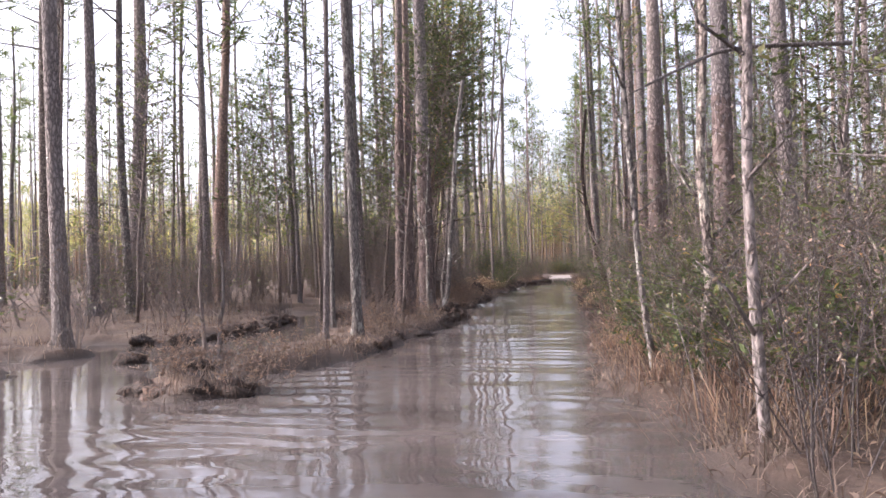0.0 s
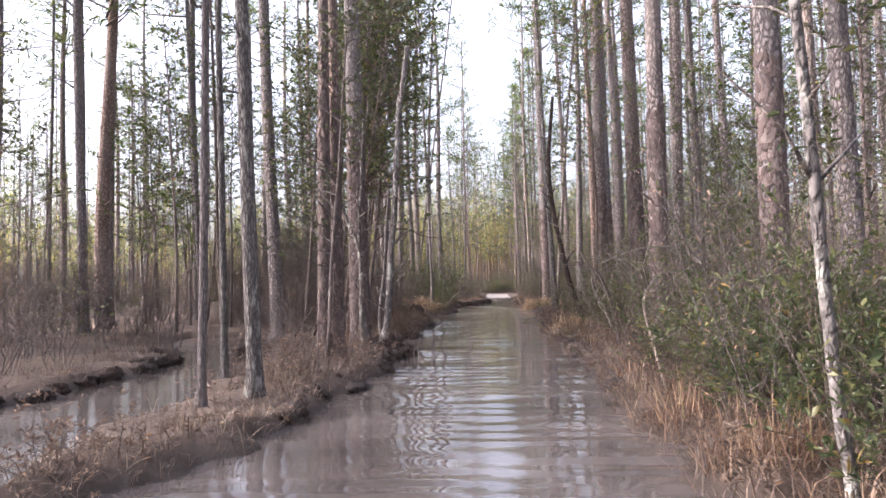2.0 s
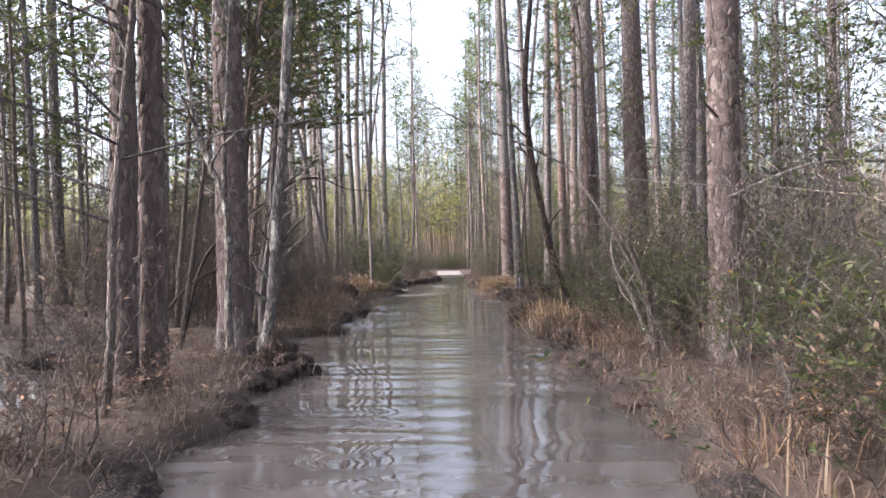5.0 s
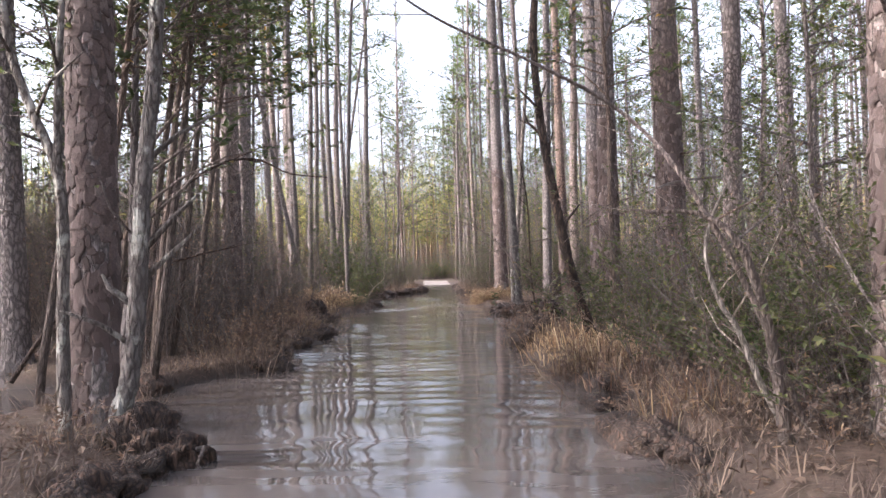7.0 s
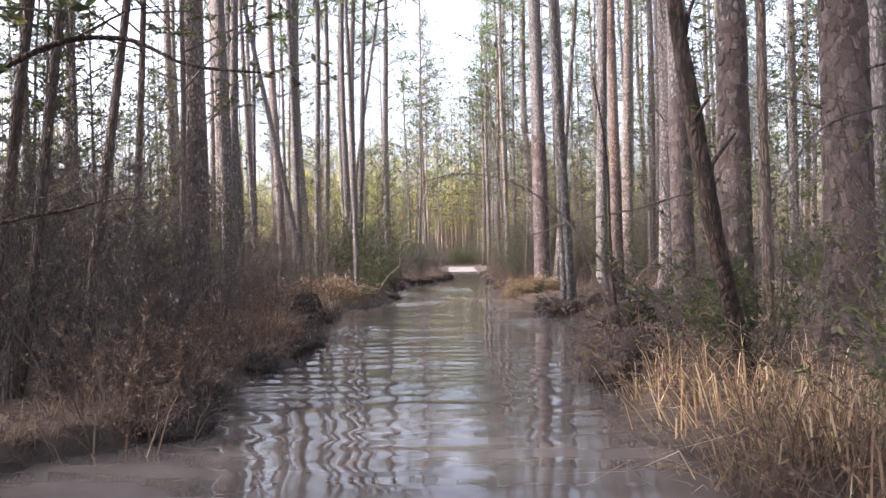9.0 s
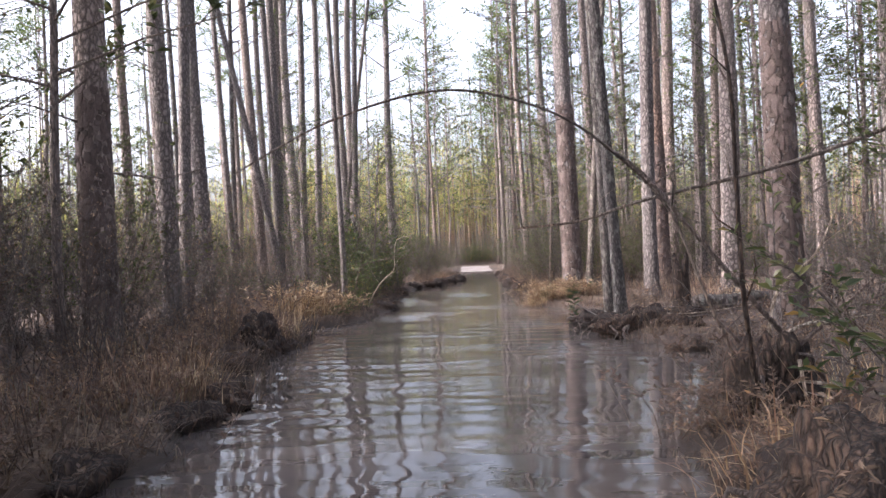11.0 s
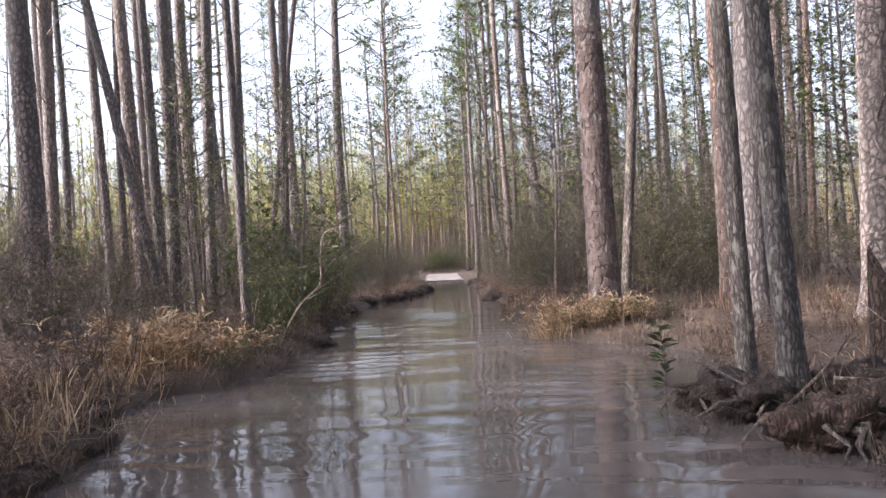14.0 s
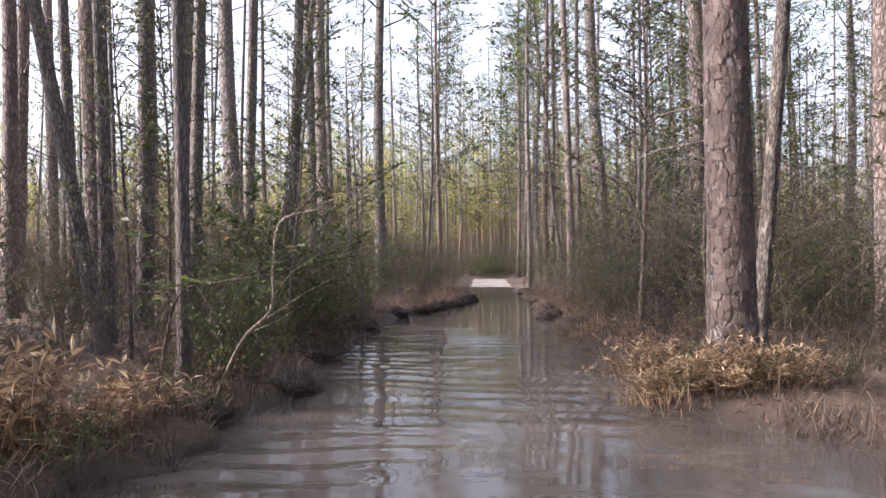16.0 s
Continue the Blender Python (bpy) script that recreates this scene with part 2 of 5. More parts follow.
# ---- mesh helpers ----
class Mesher:
    """Collects tubes, blades and leaves into one mesh."""

    def __init__(self):
        self.v, self.f = [], []

    def tube(self, pts, radii, sides=6, cap=True, rough=0.0, rng=None):
        base = len(self.v)
        pts = [Vector(p) for p in pts]
        side = Vector((1, 0, 0))
        for i, p in enumerate(pts):
            d = (pts[min(i + 1, len(pts) - 1)] - pts[max(i - 1, 0)]).normalized()
            side = (side - d * side.dot(d))
            side = side.normalized() if side.length > 1e-4 else d.orthogonal().normalized()
            up = d.cross(side)
            for k in range(sides):
                a = 2 * math.pi * k / sides
                rr = radii[i] * (1 + (rng.uniform(-rough, rough) if rng else 0))
                self.v.append(p + (side * math.cos(a) + up * math.sin(a)) * rr)
        for i in range(len(pts) - 1):
            for k in range(sides):
                a, b = base + i * sides + k, base + i * sides + (k + 1) % sides
                self.f.append((a, b, b + sides, a + sides))
        if cap:
            self.f.append(tuple(base + (len(pts) - 1) * sides + k for k in range(sides)))
            self.f.append(tuple(base + k for k in reversed(range(sides))))
        return self

    def leaf(self, p, d, n, length, width):
        """A pointed leaf, folded a little along its rib."""
        b = len(self.v)
        s = d.cross(n).normalized() * width * 0.5
        q = p + d * length * 0.45
        self.v += [p, q + s + n * width * 0.18, p + d * length - n * length * 0.12, q - s + n * width * 0.18]
        self.f += [(b, b + 1, b + 2), (b, b + 2, b + 3)]

    def blade(self, p, d, length, width, droop):
        """A grass blade in two bends."""
        b = len(self.v)
        s = Vector((-d.y, d.x, 0))
        s = (s.normalized() if s.length > 1e-3 else Vector((1, 0, 0))) * width * 0.5
        q = p + d * length * 0.55
        t = p + d * length + Vector((d.x, d.y, -0.6)) * droop * length
        self.v += [p - s, p + s, q + s * 0.8, q - s * 0.8, t]
        self.f += [(b, b + 1, b + 2, b + 3), (b + 3, b + 2, b + 4)]

    def mesh(self, name, mat, smooth=True):
        me = bpy.data.meshes.new(name)
        me.from_pydata([tuple(v) for v in self.v], [], self.f)
        me.materials.append(mat)
        if smooth:
            me.polygons.foreach_set("use_smooth", [True] * len(me.polygons))
        me.update()
        return me


def part(name, me, parent, label=""):
    ob = new(name, me)
    ob.parent = parent
    if label:
        tagged(ob, label)
    return ob


def thing(name, label, category, group="", m=None):
    ob = new(name)
    ob.empty_display_size = 0.2
    tagged(ob, label, category, group)
    if m is not None:
        ob.matrix_basis = m
    return ob


def rdir(rng, up=0.0, spread=1.0):
    a = rng.uniform(0, 2 * math.pi)
    v = Vector((math.cos(a) * spread, math.sin(a) * spread, up))
    return v.normalized()


# ---- the lie of the land ----
def smooth(a, b, x):
    t = min(max((x - a) / (b - a), 0), 1)
    return t * t * (3 - 2 * t)


def table(y, rows):
    if y <= rows[0][0]:
        return rows[0][1]
    for (y0, v0), (y1, v1) in zip(rows, rows[1:]):
        if y <= y1:
            t = (y - y0) / (y1 - y0)
            t = t * t * (3 - 2 * t)
            return v0 + (v1 - v0) * t
    return rows[-1][1]


LEFT_BANK = [(-12, -6.5), (7.2, -6.2), (9.2, -3.3), (11, -2.75), (13, -2.7), (16, -2.5), (18.2, -2.75), (19.6, -3.3), (21.6, -3.6), (23.5, -2.85), (25.1, -3.05), (26.6, -2.75), (27.6, -2.8), (29, -3.1), (30.4, -3.45), (31.3, -3.4), (32.4, -3.1), (33.2, -3.05), (33.9, -3.45), (34.8, -3.75), (35.5, -3.55), (36.0, -3.05), (36.7, -2.8), (37.8, -2.85), (39.2, -2.35), (41, -2.7), (44, -2.85), (47, -2.85), (49.4, -2.8), (50.4, -2.5), (51.8, -1.75), (54.2, -1.2), (57, -0.95), (70, -1.2)]
RIGHT_BANK = [(-12, 1.1), (6, 0.9), (8, 0.55), (12, 0.55), (17, 0.72), (21, 0.85), (24, 0.65), (26.5, 0.75), (28.5, 1.7), (30.5, 2.2), (32.3, 1.6), (34.4, 1.5), (35.3, 1.9), (36.6, 2.25), (37.5, 2.0), (38.1, 1.3), (38.7, 0.85), (41, 0.95), (46, 1.05), (54, 0.95), (70, 1.1)]
POOLS = [(-7.2, 8.6, 3.0, 4.2), (-5.7, 12.2, 1.25, 3.2), (-5.6, 15.6, 1.15, 3.2), (-6.0, 18.6, 1.5, 2.8), (-8.0, 21.5, 2.2, 2.6), (-5.2, 20.8, 1.5, 1.2)]

HUMMOCKS = [(-7.6, 13.4, 1.1, 1.0), (-7.3, 15.8, 0.7, 1.4), (-3.9, 7.5, 0.7, 0.45), (-7.5, 17.4, 0.9, 0.6), (-8.4, 19.6, 1.1, 0.7), (-8.8, 10.6, 1.3, 0.8), (-8.0, 8.4, 0.8, 0.5), (-7.6, 22.2, 0.8, 0.5), (-6.0, 20.0, 0.5, 0.35)]


def dry(x, y):
    """Metres to the nearest water's edge, below zero in the water."""
    wob = 0.34 * noise.noise((x * 0.9, y * 0.9, 3.1)) + 0.27 * noise.noise((x * 2.3, y * 2.3, 7.7)) + 0.15 * noise.noise((x * 5.5, y * 5.5, 1.7))
    d = max(table(y, LEFT_BANK) - x, x - table(y, RIGHT_BANK))
    d = max(d, (y - 70.5) * 0.5 if y < 90 else 9)
    for px, py, rx, ry in POOLS:
        q = math.hypot((x - px) / rx, (y - py) / ry)
        d = min(d, (q - 1) * min(rx, ry))
    for px, py, rx, ry in HUMMOCKS:
        q = math.hypot((x - px) / rx, (y - py) / ry)
        d = max(d, (1 - q) * min(rx, ry))
    return d + wob * smooth(-0.2, 0.6, abs(d) + 0.3)


def land(x, y):
    d = dry(x, y)
    if d < 0:
        z = max(-0.45, d * 0.55)
    else:
        z = (0.15 + 0.07 * noise.noise((x * 1.4, y * 1.4, 21))) * smooth(-0.02, 0.24 if x < -1 else 0.45, d) + 0.12 * smooth(0.5, 5, d)
        z += (0.09 * noise.noise((x * 0.8, y * 0.8, 0)) + 0.045 * noise.noise((x * 2.9, y * 2.9, 5))) * smooth(0.05, 0.6, d)
    if y > 68 and -3 < x < 3:
        k = smooth(3, 1.2, abs(x))
        z = z * (1 - k) + k * (0.02 + 0.024 * min(y - 70, 10)) if y > 70 else z
    return z


def build_ground():
    fine_x = [-10 + 0.16 * i for i in range(int(16.5 / 0.16))]
    fine_y = [-6 + 0.2 * i for i in range(int(80 / 0.2))]
    xs = [-900, -400, -200, -120, -80, -55, -40, -30, -24, -19, -16, -14, -12.5, -11.2] + fine_x + [7, 8.2, 10, 12.5, 16, 20, 26, 34, 45, 60, 80, 120, 200, 400, 900]
    ys = [-900, -300, -120, -60, -40, -25, -16, -12, -9, -7.4] + fine_y + [75, 77, 80, 84, 88, 94, 102, 112, 126, 145, 180, 240, 400, 900]
    v = [(x, y, land(x, y)) for y in ys for x in xs]
    w = len(xs)
    f = [(j * w + i, j * w + i + 1, (j + 1) * w + i + 1, (j + 1) * w + i) for j in range(len(ys) - 1) for i in range(w - 1)]
    me = bpy.data.meshes.new("ground")
    me.from_pydata(v, [], f)
    me.materials.append(GROUND)
    me.polygons.foreach_set("use_smooth", [True] * len(me.polygons))
    tagged(new("ground", me), "forest floor of wet brown leaf litter and low banks", "ground", kind="structure")


def build_water():
    me = bpy.data.meshes.new("water")
    xs = [-18.0 + 1.2 * i for i in range(11)] + [-4.6 + 0.15 * i for i in range(48)] + [2.8, 3.6, 5.0]
    ys = [-12 + 0.25 * i for i in range(64)] + [4 + 0.05 * i for i in range(860)] + [47 + 0.13 * i for i in range(201)]
    nx, ny = len(xs) - 1, len(ys) - 1
    v = []
    for y in ys:
        for x in xs:
            k = smooth(-4.6, -2.4, x) * smooth(2.4, 0.4, x)
            bow = y + 0.05 * (x + 1) ** 2 + 0.12 * x + 0.35 * noise.noise((x * 0.5, y * 0.3, 2)) + 0.1 * noise.noise((x * 1.7, y * 1.1, 6))
            wave = math.sin(bow * 14.5 + 3.4 * noise.noise((x * 0.75, y * 0.9, 19)) + 1.8 * noise.noise((x * 2.3, y * 1.7, 51)))
            burst = max(0.0, 0.32 + 1.5 * noise.noise((x * 0.55, y * 0.42, 9)))
            chop = noise.noise((x * 2.4 + 0.5 * y, y * 4.6, 33)) * max(0.0, 0.35 + 1.3 * noise.noise((x * 0.5, y * 0.4, 29)))
            stir = 0.22 + 0.78 * smooth(53, 43, y)
            z = k * stir * (0.0085 * wave * burst + 0.011 * chop + 0.0035 * math.sin(bow * 4.3 + 1.0) + 0.005 * noise.noise((x * 1.5, y * 2.2, 4)))
            v.append((x, y, z))
    w = nx + 1
    f = [(j * w + i, j * w + i + 1, (j + 1) * w + i + 1, (j + 1) * w + i) for j in range(ny) for i in range(nx)]
    me.from_pydata(v, [], f)
    me.materials.append(WATER)
    me.polygons.foreach_set("use_smooth", [True] * len(me.polygons))
    tagged(new("water", me), "silty brown flood water lying over the track", "water", kind="structure")


def build_sand():
    rows = 16
    v, f = [], []
    for j in range(rows + 1):
        y = 69.2 + 0.5 * j
        for i in range(9):
            u = i / 8 * 2 - 1
            half = 1.1 + 0.34 * noise.noise((0, y * 0.8, 4 if u < 0 else 8))
            x = u * half
            z = 0.03 + 0.024 * (y - 70) + 0.03 * math.cos(u * 7) * 0.5 + 0.02 * noise.noise((x * 2, y, 1)) - (0.06 if abs(u) == 1 else 0)
            v.append((x, y, z + 0.02))
    for j in range(rows):
        for i in range(8):
            f.append((j * 9 + i, j * 9 + i + 1, (j + 1) * 9 + i + 1, (j + 1) * 9 + i))
    me = bpy.data.meshes.new("road")
    me.from_pydata(v, [], f)
    me.materials.append(SAND)
    me.polygons.foreach_set("use_smooth", [True] * len(me.polygons))
    tagged(new("road", me), "pale sunlit sand track rising out of the water", "track", kind="structure")


build_ground()
build_water()
build_sand()


# ---- trees ----
def trunk_mesh(name, mat, seed, height=22.0, radius=0.18, sides=22, plated=True, sway=0.10, fine=5.4, stubs=7):
    """A tall tapered stem with a flared foot, raised bark plates and dead branch stubs."""
    rng = random.Random(seed)
    ph = [rng.uniform(0, 6.28) for _ in range(4)]
    mesh = Mesher()

    def axis(z):
        return Vector((sway * (math.sin(z * 0.33 + ph[0]) - math.sin(ph[0])), sway * (math.sin(z * 0.27 + ph[1]) - math.sin(ph[1])), z))

    def rad(z):
        return radius * (1 - 0.62 * z / height) * (1 + 0.42 * math.exp(-(z + 0.02) / 0.15) + 0.08 * math.exp(-z / 0.6))

    zs, z = [-0.35], -0.35
    while z < height:
        z += (0.085 if plated else 0.5) if z < fine else 1.6
        zs.append(min(z, height))
    for z in zs:
        c, r = axis(max(z, 0)) + Vector((0, 0, min(z, 0))), rad(max(z, 0))
        for k in range(sides):
            a = 2 * math.pi * k / sides
            e = 0.0
            if plated and z < fine + 1:
                q = (math.cos(a) * radius * 10.5 + seed, math.sin(a) * radius * 10.5, z * 4.6)
                d, _ = noise.voronoi(q)
                e = 0.015 * min(1.0, (d[1] - d[0]) * 3.2) - 0.008 + 0.007 * noise.noise((q[0] * 2.5, q[1] * 2.5, z * 13))
            e += 0.03 * r * math.sin(3 * a + ph[2] + z * 0.4) + (0.22 * r * math.sin(5 * a + ph[3]) * math.exp(-max(z, 0) / 0.13))
            mesh.v.append(c + Vector((math.cos(a), math.sin(a), 0)) * (r + e))
    for i in range(len(zs) - 1):
        for k in range(sides):
            a, b = i * sides + k, i * sides + (k + 1) % sides
            mesh.f.append((a, b, b + sides, a + sides))
    for _ in range(stubs):
        z = rng.uniform(2.2, height * 0.6)
        d = rdir(rng, rng.uniform(-0.1, 0.5))
        n = rng.uniform(0.3, 1.5)
        p = axis(z) + d * rad(z) * 0.8
        bend = Vector((rng.uniform(-0.2, 0.2), rng.uniform(-0.2, 0.2), rng.uniform(-0.15, 0.3)))
        mesh.tube([p, p + d * n * 0.5, p + d * n + bend * n], [0.018, 0.012, 0.004], 4)
    return mesh.mesh(name, mat)


def tuft(mesh, p, rng, n, length):
    """A spray of needle bundles round a twig end."""
    for _ in range(n):
        d = Vector((rng.gauss(0, 1), rng.gauss(0, 1), rng.gauss(0.35, 0.8))).normalized()
        s = d.orthogonal().normalized() * length * rng.uniform(0.07, 0.12)
        b = len(mesh.v)
        t = p + d * length * rng.uniform(0.7, 1.2)
        mesh.v += [p - s * 0.6, t + s, t - s * 0.3 + d * length * 0.2]
        mesh.f.append((b, b + 1, b + 2))


def crown_mesh(name, seed, z0, z1, reach, limbs, tufts, needles, mat, length=0.34):
    """Pine limbs that carry needle tufts, open and uneven."""
    rng = random.Random(seed)
    wood, leaves = Mesher(), Mesher()
    for i in range(limbs):
        u = (i + rng.random()) / limbs
        z = z0 + (z1 - z0) * u
        r = reach * (1.05 - 0.75 * u) * rng.uniform(0.45, 1.15)
        d = rdir(rng, rng.uniform(0.05, 0.55))
        p = Vector((0, 0, z))
        mid, end = p + d * r * 0.55 + Vector((0, 0, 0.06 * r)), p + d * r + Vector((0, 0, 0.25 * r))
        wood.tube([p, mid, end], [0.045, 0.025, 0.008], 3, False)
        for _ in range(tufts):
            t = rng.uniform(0.5, 1.05)
            q = p.lerp(end, t) + Vector((rng.gauss(0, 1), rng.gauss(0, 1), rng.gauss(0, 0.6))) * 0.15 * r
            tuft(leaves, q, rng, needles, length)
    return wood.mesh(name + "_limbs", TWIG), leaves.mesh(name, mat, False)


def spray(wood, leaves, p, d, length, rng, count, size, droop=0.2, aspect=0.45, radius=0.008):
    """A leafy twig."""
    pts = [p]
    d = (d + Vector((rng.gauss(0, 0.3), rng.gauss(0, 0.3), rng.gauss(0, 0.2) - droop * 0.3))).normalized()
    pts.append(p + d * length)
    wood.tube(pts, [radius, radius * 0.3], 3, False)
    for _ in range(count):
        q = p.lerp(pts[1], rng.uniform(0.2, 1.0))
        ld = (d * 0.6 + rdir(rng, rng.uniform(-0.3, 0.7)) * 0.9).normalized()
        n = Vector((rng.gauss(0, 0.6), rng.gauss(0, 0.6), 1)).normalized()
        leaves.leaf(q, ld, n, size * rng.uniform(0.6, 1.3), size * aspect * rng.uniform(0.8, 1.2))
    return pts[-1]


def sapling_meshes(seed, height, mat, leaf, limbs=26, per=16, size=0.11, radius=0.045, low=0.3):
    rng = random.Random(seed)
    wood, leaves, bole = Mesher(), Mesher(), Mesher()
    pts, p = [], Vector((0, 0, -0.2))
    lean = Vector((rng.gauss(0, 0.05), rng.gauss(0, 0.05), 1))
    for i in range(9):
        pts.append(p.copy())
        p = p + (lean + Vector((rng.gauss(0, 0.035), rng.gauss(0, 0.035), 0))) * (height + 0.2) / 8
    bole.tube(pts, [radius * (1 - 0.1 * i) for i in range(9)], 8)
    for i in range(limbs):
        u = low + (1 - low) * (i + rng.random()) / limbs
        k = min(int(u * 8), 7)
        q = pts[k].lerp(pts[k + 1], u * 8 - k)
        d = rdir(rng, rng.uniform(0.1, 0.8))
        r = height * 0.24 * (1.15 - 0.7 * u) * rng.uniform(0.5, 1.2)
        e = q + d * r
        wood.tube([q, q.lerp(e, 0.5) + Vector((0, 0, 0.05)), e], [0.016, 0.011, 0.006], 4, False)
        for j in range(4):
            spray(wood, leaves, q.lerp(e, 0.4 + 0.2 * j), (d + rdir(rng, 0.2)).normalized(), 0.5, rng, per // 4, size)
    return bole.mesh("stem", mat), leaves.mesh("foliage", leaf, False), wood.mesh("branchwork", mat)


def shrub_meshes(seed, height, stems, mat, leaf, per, size, spread=0.5, twigs=4, aspect=0.45, radius=0.008):
    """A thicket of wiry stems with side twigs and thin foliage."""
    rng = random.Random(seed)
    wood, leaves = Mesher(), Mesher()
    for _ in range(stems):
        p = Vector((rng.gauss(0, 0.22), rng.gauss(0, 0.22), -0.12))
        d = Vector((rng.gauss(0, spread), rng.gauss(0, spread), 1)).normalized()
        h = height * rng.uniform(0.55, 1.1)
        pts = [p]
        for i in range(4):
            d = (d + Vector((rng.gauss(0, 0.16), rng.gauss(0, 0.16), rng.gauss(0, 0.1)))).normalized()
            pts.append(pts[-1] + d * h / 4)
        wood.tube(pts, [radius, radius * 0.85, radius * 0.65, radius * 0.45, radius * 0.2], 3, False)
        for _ in range(twigs):
            t = rng.uniform(1.0, 3.9)
            i = int(t)
            q = pts[i].lerp(pts[i + 1], t - i)
            spray(wood, leaves, q, (d * 0.5 + rdir(rng, 0.35)).normalized(), h * rng.uniform(0.16, 0.36), rng, per, size, 0.1, aspect, radius * 0.5)
    return wood.mesh("branchwork", mat), leaves.mesh("foliage", leaf, False)


def up_axis(x, y, lx=0.0, ly=0.0, turn=0.0, sx=1.0, sz=1.0, sink=0.0):
    """A pose on the ground with a lean (metres sideways per metre up), a turn and scales."""
    up = Vector((lx, ly, 1)).normalized()
    q = Vector((0, 0, 1)).rotation_difference(up)
    return Matrix.Translation((x, y, land(x, y) - sink)) @ q.to_matrix().to_4x4() @ Matrix.Rotation(turn, 4, "Z") @ Matrix.Diagonal((sx, sx, sz, 1))


CROWNS = [crown_mesh("crown", 40 + i, (9.5, 11.0, 12.5)[i], 21.8, 2.5, 24, 5, 7, NEEDLES, 0.38) for i in range(3)]
HIGH = [crown_mesh("crown", 50 + i, (10.0, 12.0, 11.0)[i], 21.8, 2.6, 17, 5, 7, NEEDLES, 0.42) for i in range(3)]


def pine(label, trunk, crown, name="pine_tree"):
    t = thing(name, label, "tree")
    part("trunk", trunk, t)
    tagged(part("branchwork", crown[0], t), kind="stuff")
    tagged(part("crown", crown[1], t, "open green needle crown"), kind="stuff")
    return t


def spread_crown(tree, s, width):
    """The crown keeps its own spread whatever the stem's girth."""
    for o in tree.children:
        if not o.name.startswith("trunk"):
            o.scale = (width / s, width / s, 1)


def prototypes(specs, crowns):
    made = []
    for label, mat, seed, plated, crown in specs:
        made.append(pine(label, trunk_mesh("trunk", mat, seed, plated=plated, sides=18 if plated else 9), crowns[crown]))
    return made


NEAR = prototypes([
    ("tall grey-brown pine with plated bark and a bare lower trunk", PINE_BARK, 3, True, 0),
    ("tall reddish pine with thick flaking bark plates beside the track", RED_BARK, 5, True, 1),
    ("slim grey hardwood trunk blotched with pale lichen", GREY_BARK, 8, True, 2)], HIGH)
FAR = prototypes([
    ("slender grey-brown pine standing deeper in the wood", PINE_BARK, 13, False, 0),
    ("slender reddish pine standing deeper in the wood", RED_BARK, 17, False, 1),
    ("slender dark pine trunk in the crowded stand", PINE_BARK, 19, False, 2),
    ("slender grey trunk in the crowded stand", GREY_BARK, 23, False, 0)], CROWNS)

